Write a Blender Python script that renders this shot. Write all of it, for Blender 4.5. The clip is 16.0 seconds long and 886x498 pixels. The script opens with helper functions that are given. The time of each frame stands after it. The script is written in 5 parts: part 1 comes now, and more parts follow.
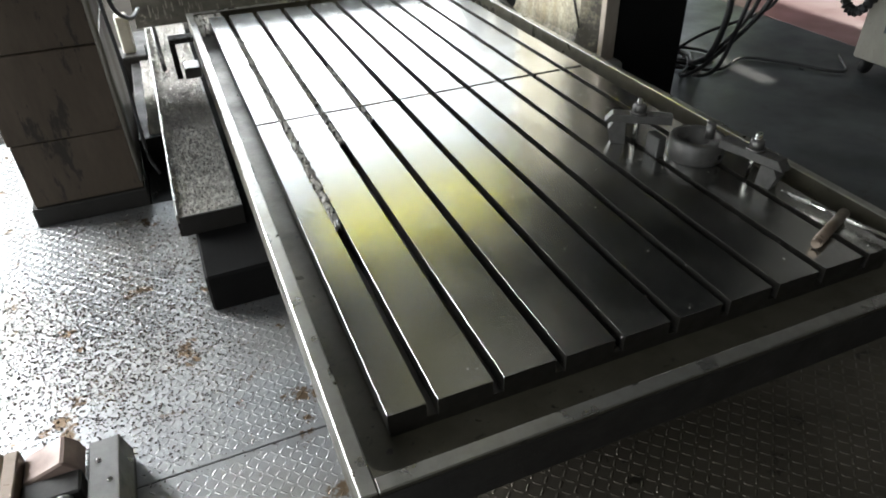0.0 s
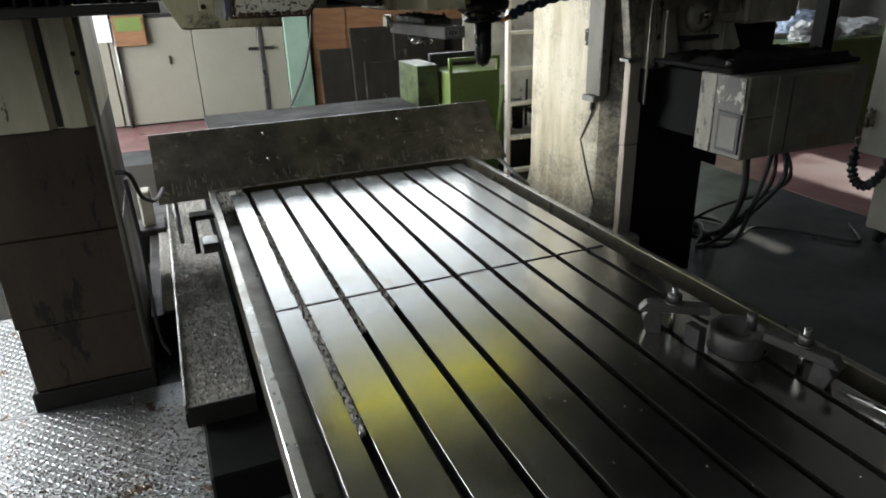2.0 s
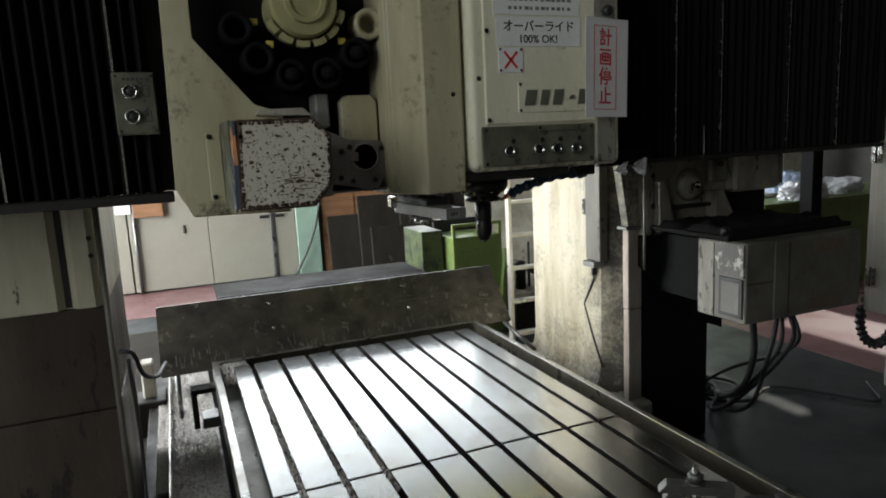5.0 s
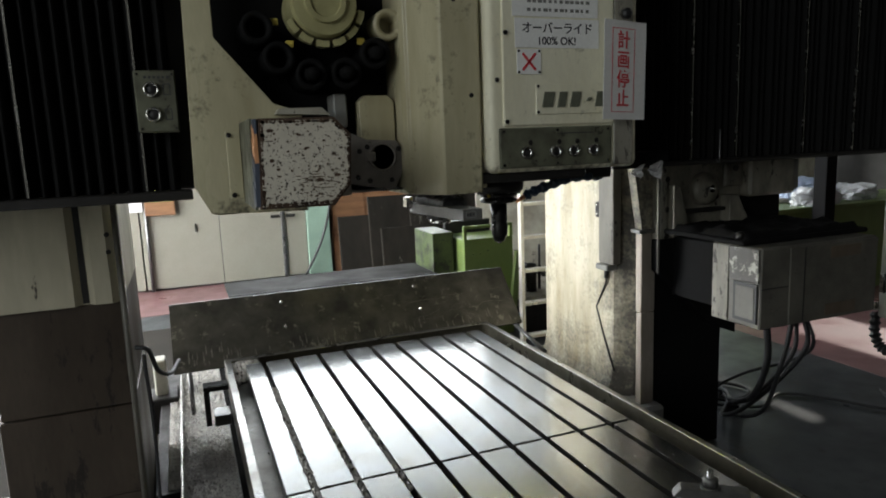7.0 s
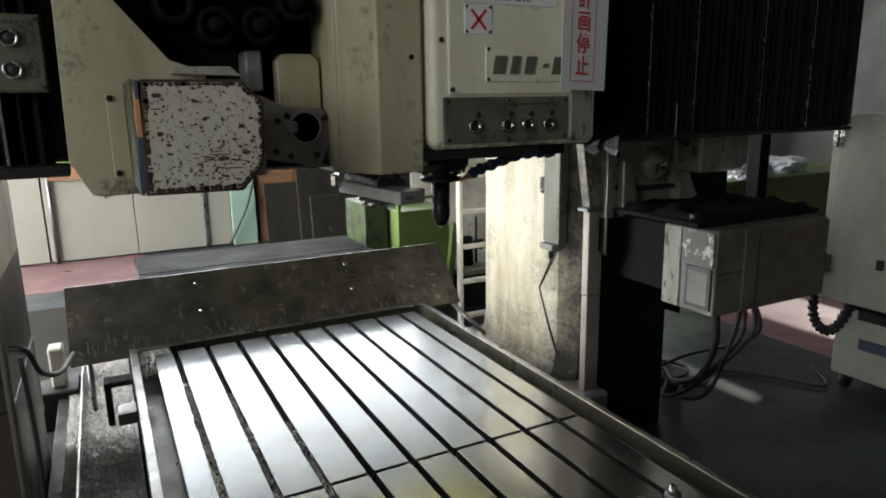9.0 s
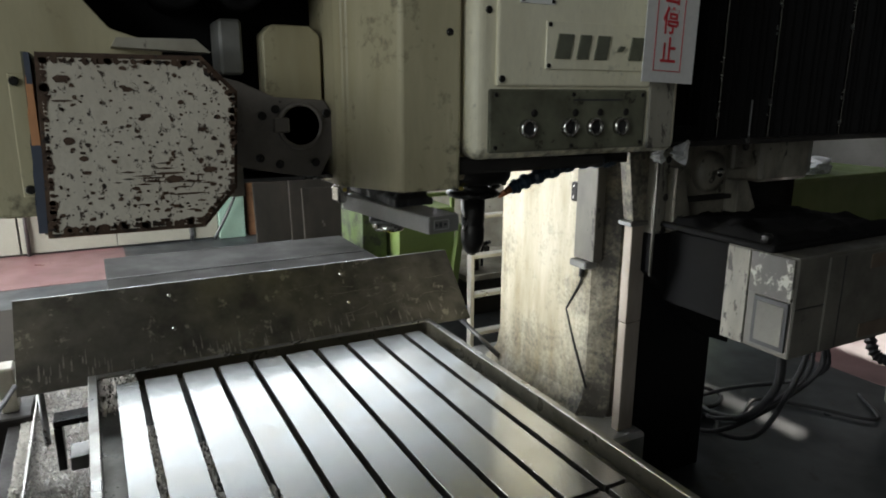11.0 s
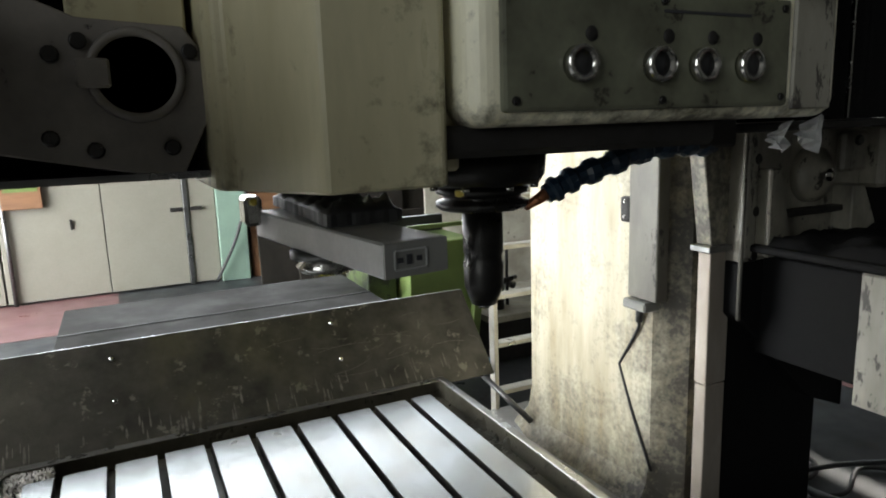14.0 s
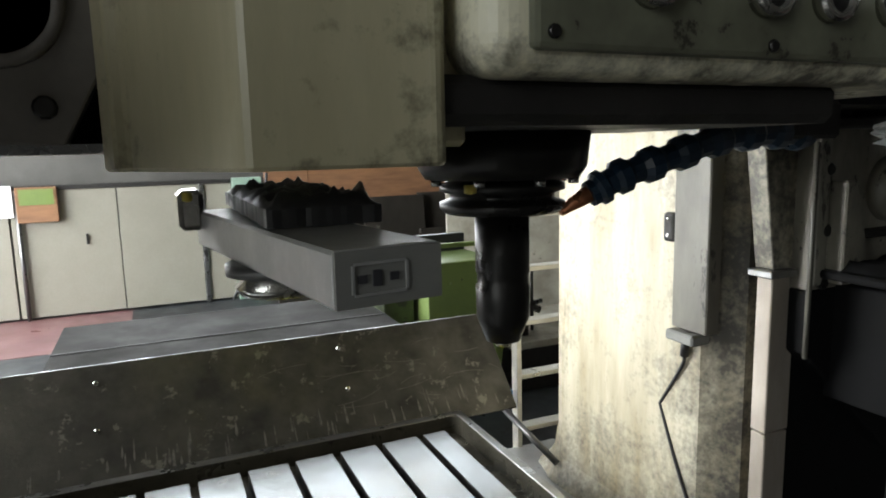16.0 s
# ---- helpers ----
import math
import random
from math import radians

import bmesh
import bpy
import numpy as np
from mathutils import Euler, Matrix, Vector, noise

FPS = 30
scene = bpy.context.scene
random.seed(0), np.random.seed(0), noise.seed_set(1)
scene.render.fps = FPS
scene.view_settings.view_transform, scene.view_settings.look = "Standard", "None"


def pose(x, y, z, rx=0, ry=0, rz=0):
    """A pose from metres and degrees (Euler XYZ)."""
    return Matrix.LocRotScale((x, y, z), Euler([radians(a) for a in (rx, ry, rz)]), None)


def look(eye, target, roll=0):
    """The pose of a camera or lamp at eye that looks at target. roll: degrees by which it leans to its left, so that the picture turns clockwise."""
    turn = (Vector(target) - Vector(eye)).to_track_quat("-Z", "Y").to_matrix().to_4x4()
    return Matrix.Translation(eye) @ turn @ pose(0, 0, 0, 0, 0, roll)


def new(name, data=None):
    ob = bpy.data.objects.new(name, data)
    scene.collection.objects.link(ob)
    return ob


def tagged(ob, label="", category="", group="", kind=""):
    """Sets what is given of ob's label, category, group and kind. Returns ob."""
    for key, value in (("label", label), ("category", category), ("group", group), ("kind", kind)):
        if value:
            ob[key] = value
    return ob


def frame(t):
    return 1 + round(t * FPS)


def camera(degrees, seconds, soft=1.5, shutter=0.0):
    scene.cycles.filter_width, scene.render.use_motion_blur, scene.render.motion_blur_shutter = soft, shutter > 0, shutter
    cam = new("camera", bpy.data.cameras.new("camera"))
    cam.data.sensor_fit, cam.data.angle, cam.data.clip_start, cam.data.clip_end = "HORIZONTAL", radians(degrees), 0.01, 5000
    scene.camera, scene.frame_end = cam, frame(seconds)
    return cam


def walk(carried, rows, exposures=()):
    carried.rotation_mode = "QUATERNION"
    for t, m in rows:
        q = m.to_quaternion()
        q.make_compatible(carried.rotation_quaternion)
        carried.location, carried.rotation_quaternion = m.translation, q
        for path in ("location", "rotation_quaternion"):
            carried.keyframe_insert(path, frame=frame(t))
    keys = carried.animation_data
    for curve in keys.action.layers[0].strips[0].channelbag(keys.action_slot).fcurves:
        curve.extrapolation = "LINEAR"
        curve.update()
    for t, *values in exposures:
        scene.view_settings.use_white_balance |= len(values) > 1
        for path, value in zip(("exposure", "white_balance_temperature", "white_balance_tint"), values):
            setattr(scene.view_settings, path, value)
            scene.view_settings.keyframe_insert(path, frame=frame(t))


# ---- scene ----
cam = camera(67.57, 16.0, soft=1.9)
# seconds, eye x y z, pitch, roll, yaw
ROWS = [
    (0, -0.9693, -0.9117, 1.0893, 54.581, -1.666, -21.786),
    (0.5, -0.9948, -0.9151, 1.1034, 61.041, -0.944, -22.045),
    (1, -0.9857, -0.8067, 1.1125, 66.629, 0.508, -23.702),
    (1.5, -0.9935, -0.7538, 1.1151, 67.618, 0.029, -23.821),
    (2, -0.9793, -0.7222, 1.1667, 67.340, -1.713, -21.900),
    (2.5, -0.9701, -0.6928, 1.2311, 76.199, -2.826, -21.135),
    (3, -0.9633, -0.6871, 1.2328, 80.212, -3.445, -22.742),
    (5.5, -0.9597, -0.6982, 1.2349, 80.657, -2.764, -21.687),
    (6, -0.9648, -0.6934, 1.2336, 80.446, -2.769, -21.450),
    (6.5, -0.9754, -0.6955, 1.2323, 80.668, -2.603, -21.171),
    (7, -0.9880, -0.6916, 1.2314, 80.843, -2.249, -21.224),
    (7.5, -0.9843, -0.6787, 1.2417, 81.101, -1.781, -22.201),
    (8, -0.9768, -0.6113, 1.2554, 80.538, -1.224, -23.056),
    (8.5, -0.9531, -0.5167, 1.2594, 80.428, -1.359, -26.394),
    (9, -0.8769, -0.3931, 1.2537, 77.576, -0.961, -27.106),
    (11.5, -0.6692, 0.2583, 1.2679, 76.555, 0.381, -28.028),
    (12, -0.5741, 0.3898, 1.2262, 77.057, -0.504, -27.492),
    (12.5, -0.5121, 0.5055, 1.1909, 77.794, -0.848, -27.701),
    (13, -0.4486, 0.5918, 1.1646, 77.544, -1.296, -26.838),
    (13.5, -0.3986, 0.6813, 1.1395, 78.259, -1.628, -26.680),
    (14, -0.3436, 0.7433, 1.1186, 79.537, -1.956, -25.694),
    (14.5, -0.3031, 0.8140, 1.0965, 80.838, -2.187, -25.166),
    (15, -0.2655, 0.8765, 1.0834, 81.586, -2.352, -24.444),
    (15.5, -0.2339, 0.9310, 1.0670, 82.377, -2.224, -23.946),
    (16, -0.2092, 0.9708, 1.0642, 81.439, -1.348, -23.585),
]
EXPOSURES = [(0.0, 0.62), (0.5, 0.48), (1.0, 0.02), (1.5, -0.22), (2.0, -0.42), (2.5, -0.4), (3.0, -0.35), (5.5, -0.2), (7.5, -0.2), (9.0, -0.12), (11.5, -0.25), (13.0, -0.06), (16.0, 0.06)]
walk(cam, [(t, pose(x, y, z, 0, 0, w) @ pose(0, 0, 0, p) @ pose(0, 0, 0, 0, 0, r)) for t, x, y, z, p, r, w in ROWS], EXPOSURES)

FLOOR = -0.6  # the table's top is at height zero

# ---- world and lights ----
world = bpy.data.worlds.new("sky")
scene.world = world
world.use_nodes = True
sky = world.node_tree.nodes.new("ShaderNodeTexSky")
sky.sky_type = "NISHITA"
sky.sun_disc = False
sky.sun_elevation = radians(38)
sky.sun_rotation = radians(70)
world.node_tree.links.new(sky.outputs[0], world.node_tree.nodes["Background"].inputs[0])
world.node_tree.nodes["Background"].inputs[1].default_value = 0.12

sun_data = bpy.data.lights.new("sun", "SUN")
sun_data.energy, sun_data.angle, sun_data.color = 5.0, radians(0.6), (1.0, 0.95, 0.87)
sun = new("sun", sun_data)
sun.matrix_world = look((0, 0, 0), (-0.78, -0.28, -0.62))


def area(name, eye, target, w, h, watts, colour):
    d = bpy.data.lights.new(name, "AREA")
    d.shape, d.size, d.size_y, d.energy, d.color = "RECTANGLE", w, h, watts, colour
    o = new(name, d)
    o.matrix_world = look(eye, target)
    return o


# daylight in the shutter door, and an unseen fill light added to brighten the head
area("shutter_daylight", (-5.15, 6.0, 2.3), (0.0, 6.0, 2.3), 5.0, 5.4, 1300, (0.95, 0.98, 1.0))
area("high_window_daylight", (-5.10, -1.9, 2.7), (0.0, -1.9, 2.7), 3.5, 3.1, 165, (0.95, 0.98, 0.96))


# ---- materials ----
def mat(name, base, rough=0.5, metal=0.0, second=None, scale=6.0, amount=0.5, bump=0.1, grain=80.0, stretch=(1, 1, 1), third=None, third_scale=20.0, cut=0.62, rvar=0.15, spec=0.5):
    """base mixed with second by broad noise, worn by third in spots, with fine bump."""
    m = bpy.data.materials.new(name)
    m.use_nodes = True
    nt = m.node_tree
    b = nt.nodes["Principled BSDF"]
    tex = nt.nodes.new("ShaderNodeTexCoord")
    mp = nt.nodes.new("ShaderNodeMapping")
    mp.inputs["Scale"].default_value = stretch
    nt.links.new(tex.outputs["Object"], mp.inputs[0])

    def noise_node(s, detail=4.0, rough_=0.6):
        n = nt.nodes.new("ShaderNodeTexNoise")
        n.inputs["Scale"].default_value, n.inputs["Detail"].default_value, n.inputs["Roughness"].default_value = s, detail, rough_
        nt.links.new(mp.outputs[0], n.inputs["Vector"])
        return n

    def ramp(src, lo, hi):
        r = nt.nodes.new("ShaderNodeMapRange")
        r.inputs[1].default_value, r.inputs[2].default_value = lo, hi
        nt.links.new(src, r.inputs[0])
        return r.outputs[0]

    def mix(fac, a, c):
        x = nt.nodes.new("ShaderNodeMix")
        x.data_type = "RGBA"
        nt.links.new(fac, x.inputs[0])
        for v, i in ((a, 6), (c, 7)):
            if isinstance(v, tuple):
                x.inputs[i].default_value = (*v, 1)
            else:
                nt.links.new(v, x.inputs[i])
        return x.outputs[2]

    broad, fine = noise_node(scale), noise_node(grain, 6.0, 0.7)
    second = second or tuple(c * 0.7 for c in base)
    k = nt.nodes.new("ShaderNodeMath")
    k.operation = "MULTIPLY"
    k.inputs[1].default_value = amount
    nt.links.new(ramp(broad.outputs[0], 0.35, 0.68), k.inputs[0])
    col = mix(k.outputs[0], base, second)
    g = nt.nodes.new("ShaderNodeMath")
    g.operation = "MULTIPLY"
    g.inputs[1].default_value = 0.3
    nt.links.new(ramp(fine.outputs[0], 0.3, 0.7), g.inputs[0])
    col = mix(g.outputs[0], col, tuple(c * 0.6 for c in base))
    if third:
        spots = noise_node(third_scale, 8.0, 0.75)
        col = mix(ramp(spots.outputs[0], cut, cut + 0.03), col, third)
    nt.links.new(col, b.inputs["Base Color"])
    rr = nt.nodes.new("ShaderNodeMapRange")
    rr.inputs[3].default_value, rr.inputs[4].default_value = max(0.03, rough - rvar), min(1.0, rough + rvar)
    nt.links.new(broad.outputs[0], rr.inputs[0])
    rr.inputs[1].default_value, rr.inputs[2].default_value = 0.3, 0.7
    nt.links.new(rr.outputs[0], b.inputs["Roughness"])
    b.inputs["Metallic"].default_value = metal
    b.inputs["Specular IOR Level"].default_value = spec
    if bump:
        bp = nt.nodes.new("ShaderNodeBump")
        bp.inputs["Strength"].default_value, bp.inputs["Distance"].default_value = bump, 0.004
        nt.links.new(fine.outputs[0], bp.inputs["Height"])
        nt.links.new(bp.outputs[0], b.inputs["Normal"])
    return m


def grime_shaded(m, grime, axis_y, axis_z, scale=70.0, soft=0.15):
    """Speckled dark over m's paint, grime and on the column also painted shade, thickest between the two y and the two
    z given.
    """
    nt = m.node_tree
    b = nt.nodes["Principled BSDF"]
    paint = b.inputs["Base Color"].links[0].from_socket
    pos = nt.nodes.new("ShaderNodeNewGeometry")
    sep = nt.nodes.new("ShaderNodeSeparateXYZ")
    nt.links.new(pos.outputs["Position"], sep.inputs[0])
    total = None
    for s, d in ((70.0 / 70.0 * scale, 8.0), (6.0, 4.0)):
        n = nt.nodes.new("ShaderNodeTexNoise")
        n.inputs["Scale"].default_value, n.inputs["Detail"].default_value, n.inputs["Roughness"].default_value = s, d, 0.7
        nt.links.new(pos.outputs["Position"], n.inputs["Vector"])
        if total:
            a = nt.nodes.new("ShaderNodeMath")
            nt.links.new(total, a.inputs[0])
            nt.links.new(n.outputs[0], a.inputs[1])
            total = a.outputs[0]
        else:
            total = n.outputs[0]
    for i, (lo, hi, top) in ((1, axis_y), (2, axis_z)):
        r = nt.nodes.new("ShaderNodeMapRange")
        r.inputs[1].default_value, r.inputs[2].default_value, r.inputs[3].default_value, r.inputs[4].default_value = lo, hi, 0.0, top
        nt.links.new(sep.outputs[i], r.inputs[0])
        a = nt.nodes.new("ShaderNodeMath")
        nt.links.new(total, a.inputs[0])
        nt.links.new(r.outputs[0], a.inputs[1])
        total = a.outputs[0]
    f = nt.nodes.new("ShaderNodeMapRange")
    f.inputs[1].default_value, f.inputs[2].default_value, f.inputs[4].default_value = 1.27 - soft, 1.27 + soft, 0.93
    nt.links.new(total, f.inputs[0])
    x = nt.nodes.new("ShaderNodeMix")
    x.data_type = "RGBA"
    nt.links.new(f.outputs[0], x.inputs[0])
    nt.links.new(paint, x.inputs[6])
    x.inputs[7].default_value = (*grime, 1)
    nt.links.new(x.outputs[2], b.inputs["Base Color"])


def glow(name, colour, strength):
    m = bpy.data.materials.new(name)
    m.use_nodes = True
    b = m.node_tree.nodes["Principled BSDF"]
    b.inputs["Base Color"].default_value = (*colour, 1)
    b.inputs["Emission Color"].default_value = (*colour, 1)
    b.inputs["Emission Strength"].default_value = strength
    return m


TABLE_STEEL = mat("ground_steel", (0.51, 0.515, 0.505), 0.225, 1.0, (0.41, 0.395, 0.355), 5, 0.7, 0.05, 180, rvar=0.05, third=(0.42, 0.40, 0.36), third_scale=14, cut=0.69)
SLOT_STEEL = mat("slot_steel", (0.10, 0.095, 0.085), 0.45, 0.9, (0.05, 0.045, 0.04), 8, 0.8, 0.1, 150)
RIM_STEEL = mat("rim_steel", (0.46, 0.455, 0.43), 0.34, 1.0, (0.24, 0.225, 0.185), 7, 0.7, 0.1, 160)
OILY_SHADED = mat("oily_shaded_tray", (0.10, 0.092, 0.07), 0.38, 0.5, (0.05, 0.045, 0.03), 6, 0.9, 0.25, 90, third=(0.02, 0.018, 0.014), third_scale=26, cut=0.6)
DARK_CAST = mat("dark_cast_iron", (0.028, 0.026, 0.024), 0.55, 0.2, (0.013, 0.012, 0.011), 5, 0.8, 0.3, 70, spec=0.3)
CREAM = mat("cream_paint", (0.54, 0.50, 0.335), 0.36, 0.0, (0.35, 0.31, 0.185), 5.0, 1.0, 0.08, 90, stretch=(1, 1, 0.22), third=(0.12, 0.10, 0.07), third_scale=30, cut=0.715)
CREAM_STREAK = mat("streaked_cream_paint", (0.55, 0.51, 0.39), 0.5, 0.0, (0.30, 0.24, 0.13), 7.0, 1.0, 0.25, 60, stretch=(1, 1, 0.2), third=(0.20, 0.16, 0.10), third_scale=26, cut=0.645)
# grime, plus the shade towards the column's front edge and foot, painted in
grime_shaded(CREAM_STREAK, (0.045, 0.042, 0.037), (2.62, 2.36, 0.42), (0.15, -0.25, 0.22), 45.0, 0.27)
grime_shaded(CREAM, (0.03, 0.026, 0.02), (20.0, 21.0, 0.0), (1.085, 0.995, 0.38), 40.0)
CREAM_DIRTY = mat("grimy_cream_paint", (0.42, 0.40, 0.33), 0.5, 0.0, (0.20, 0.18, 0.14), 4.0, 0.9, 0.15, 80, third=(0.05, 0.04, 0.03), third_scale=11, cut=0.62)
CHIPPED = mat("chipped_white_paint", (0.64, 0.60, 0.50), 0.55, 0.0, (0.50, 0.455, 0.37), 6, 0.8, 0.3, 60, third=(0.05, 0.036, 0.028), third_scale=85, cut=0.575, stretch=(1.1, 1, 0.85))
CAB_CHIPPED = mat("flaking_cabinet_paint", (0.085, 0.08, 0.07), 0.55, 0.0, (0.06, 0.056, 0.048), 5, 0.8, 0.3, 60, stretch=(1, 1, 0.8), third=(0.36, 0.35, 0.30), third_scale=16, cut=0.535)
BROWN_STEEL = mat("browned_steel_cover", (0.052, 0.040, 0.030), 0.45, 0.2, (0.10, 0.078, 0.058), 3.0, 0.8, 0.15, 50, stretch=(1, 1, 0.25), third=(0.026, 0.022, 0.018), third_scale=8, cut=0.57, spec=0.3)
PLATE_STEEL = mat("scratched_plate", (0.118, 0.111, 0.094), 0.44, 0.7, (0.04, 0.037, 0.03), 5.0, 1.0, 0.35, 34, third=(0.20, 0.187, 0.155), third_scale=11, cut=0.59)
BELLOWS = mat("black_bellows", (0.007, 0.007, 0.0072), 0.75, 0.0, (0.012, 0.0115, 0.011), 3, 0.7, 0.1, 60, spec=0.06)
BLACK = mat("black_rubber", (0.015, 0.015, 0.016), 0.5, 0.0, (0.03, 0.03, 0.03), 8, 0.6, 0.1, 80)
BLACK_STEEL = mat("blackened_tool_steel", (0.05, 0.048, 0.046), 0.33, 0.8, (0.025, 0.024, 0.023), 12, 0.7, 0.1, 120)
CHROME = mat("bare_steel", (0.62, 0.61, 0.58), 0.22, 1.0, (0.42, 0.41, 0.38), 14, 0.6, 0.05, 150)
GREY_STEEL = mat("grey_machined_steel", (0.22, 0.22, 0.218), 0.36, 0.9, (0.12, 0.12, 0.115), 9, 0.7, 0.1, 120)
GREY_PANEL = mat("grey_green_panel", (0.155, 0.16, 0.112), 0.42, 0.1, (0.06, 0.058, 0.04), 9, 1.0, 0.08, 90, third=(0.028, 0.025, 0.018), third_scale=18, cut=0.60)
GRIPPER = mat("oil_dulled_steel", (0.22, 0.20, 0.178), 0.5, 0.1, (0.12, 0.108, 0.094), 9, 0.9, 0.15, 100, third=(0.03, 0.027, 0.023), third_scale=18, cut=0.62)
BADGE_GREY = mat("badge_grey", (0.13, 0.135, 0.10), 0.5, 0.0, (0.08, 0.083, 0.06), 20, 0.7, 0.1, 90)
GREY_PAINT = mat("grey_paint", (0.21, 0.21, 0.195), 0.5, 0.0, (0.13, 0.127, 0.115), 5, 0.8, 0.1, 90, third=(0.55, 0.52, 0.44), third_scale=12, cut=0.68)
TOOL_STEEL = mat("dark_tool_steel", (0.12, 0.12, 0.118), 0.45, 0.75, (0.07, 0.069, 0.066), 9, 0.7, 0.12, 120)
CHIPS = mat("metal_chips", (0.78, 0.76, 0.72), 0.35, 0.12, (0.34, 0.32, 0.28), 40, 0.8, 0.2, 200)
DARK_CHIPS = mat("oily_dark_chips", (0.035, 0.03, 0.025), 0.4, 0.4, (0.07, 0.06, 0.05), 40, 0.8, 0.2, 200)
RUSTY_CHIPS = mat("rusty_chips", (0.16, 0.10, 0.06), 0.6, 0.2, (0.07, 0.045, 0.03), 40, 0.8, 0.2, 200)
CHIP_BED = mat("chip_swarf_bed", (0.62, 0.60, 0.57), 0.42, 0.3, (0.12, 0.11, 0.10), 60, 0.9, 1.0, 180, third=(0.04, 0.037, 0.033), third_scale=80, cut=0.56)
PLATE_FLOOR = mat("checker_plate", (0.48, 0.495, 0.51), 0.42, 0.85, (0.25, 0.24, 0.22), 2.2, 0.9, 0.12, 120, third=(0.15, 0.105, 0.065), third_scale=6, cut=0.585)
# darker and browner than the plates beside the table
PLATE_DARK = mat("dark_brown_checker_plate", (0.12, 0.105, 0.082), 0.5, 0.6, (0.06, 0.052, 0.04), 3.0, 0.9, 0.12, 120, third=(0.03, 0.026, 0.02), third_scale=7, cut=0.6)
CONCRETE = mat("oil_stained_concrete", (0.056, 0.062, 0.066), 0.42, 0.0, (0.018, 0.0195, 0.021), 1.6, 1.0, 0.16, 50, third=(0.03, 0.028, 0.026), third_scale=5, cut=0.58, spec=0.32)
RED_FLOOR = mat("red_floor_paint", (0.19, 0.095, 0.095), 0.42, 0.0, (0.13, 0.075, 0.075), 1.6, 0.8, 0.1, 60, third=(0.16, 0.12, 0.11), third_scale=6, cut=0.64)
PARTITION = mat("aged_white_panel", (0.27, 0.257, 0.21), 0.5, 0.0, (0.215, 0.20, 0.158), 1.3, 0.7, 0.04, 60, third=(0.24, 0.20, 0.145), third_scale=5, cut=0.70)
WALL = mat("workshop_wall", (0.085, 0.082, 0.073), 0.8, 0.0, (0.05, 0.048, 0.042), 1.5, 0.8, 0.1, 40)
CEILING = mat("workshop_roof", (0.06, 0.06, 0.058), 0.8, 0.0, (0.04, 0.04, 0.038), 1.0, 0.8, 0.1, 30)
SHEET = mat("dulled_sheet_steel", (0.026, 0.025, 0.022), 0.75, 0.0, (0.016, 0.0155, 0.0135), 3, 0.9, 0.1, 50, third=(0.011, 0.010, 0.009), third_scale=8, cut=0.62, spec=0.12)
RUST = mat("red_brown_rust", (0.10, 0.058, 0.034), 0.7, 0.1, (0.045, 0.028, 0.02), 14, 0.9, 0.3, 90, third=(0.02, 0.016, 0.013), third_scale=40, cut=0.55)
PINK_RUST = mat("pale_rusted_iron", (0.30, 0.22, 0.19), 0.6, 0.2, (0.20, 0.14, 0.12), 12, 0.8, 0.2, 90)
# cream tinted with the yellow-green light that the hub reflects
YELLOW_LIT = mat("yellow_lit_cream_paint", (0.40, 0.375, 0.19), 0.45, 0.0, (0.28, 0.26, 0.12), 8, 0.9, 0.08, 90, third=(0.07, 0.06, 0.04), third_scale=22, cut=0.66)
MINT = mat("mint_paint", (0.28, 0.40, 0.315), 0.5, 0.0, (0.21, 0.31, 0.24), 3, 0.7, 0.05, 70)
GREEN = mat("yellow_green_paint", (0.155, 0.215, 0.06), 0.45, 0.0, (0.11, 0.16, 0.05), 3, 0.7, 0.05, 70, third=(0.10, 0.12, 0.05), third_scale=14, cut=0.70)
WOOD = mat("brown_board", (0.26, 0.13, 0.06), 0.6, 0.0, (0.15, 0.07, 0.035), 3, 0.8, 0.2, 40, stretch=(1, 1, 6))
BOARD = mat("black_stained_board", (0.020, 0.018, 0.015), 0.85, 0.0, (0.038, 0.033, 0.027), 2.5, 1.0, 0.2, 40, stretch=(1, 1, 0.5), third=(0.10, 0.095, 0.082), third_scale=4, cut=0.63, spec=0.1, rvar=0.05)
GUIDE = mat("worn_guide_way", (0.40, 0.355, 0.30), 0.5, 0.35, (0.24, 0.20, 0.165), 6, 0.8, 0.1, 90, stretch=(1, 1, 0.3))
# grime, with the shade on the bar's front side in the same tone
GRIME_SHADE = mat("grimy_shaded_paint", (0.16, 0.15, 0.12), 0.5, 0.0, (0.07, 0.065, 0.055), 5, 1.0, 0.25, 60, stretch=(1, 1, 0.4), third=(0.03, 0.027, 0.022), third_scale=12, cut=0.60)
LIGHT_STEEL = mat("pale_machined_steel", (0.46, 0.46, 0.45), 0.42, 0.5, (0.34, 0.34, 0.33), 8, 0.7, 0.08, 120)
# cabinet paint darkened: the shade on this side is in its colour
CABINET = mat("shaded_cabinet_paint", (0.14, 0.133, 0.11), 0.5, 0.0, (0.075, 0.07, 0.058), 5, 1.0, 0.15, 80, third=(0.035, 0.03, 0.024), third_scale=14, cut=0.61)
DRIVE_PAINT = mat("oil_grimed_drive_paint", (0.27, 0.25, 0.20), 0.42, 0.0, (0.05, 0.045, 0.037), 7, 1.0, 0.2, 80, stretch=(1, 1, 0.5), third=(0.018, 0.015, 0.012), third_scale=16, cut=0.58)
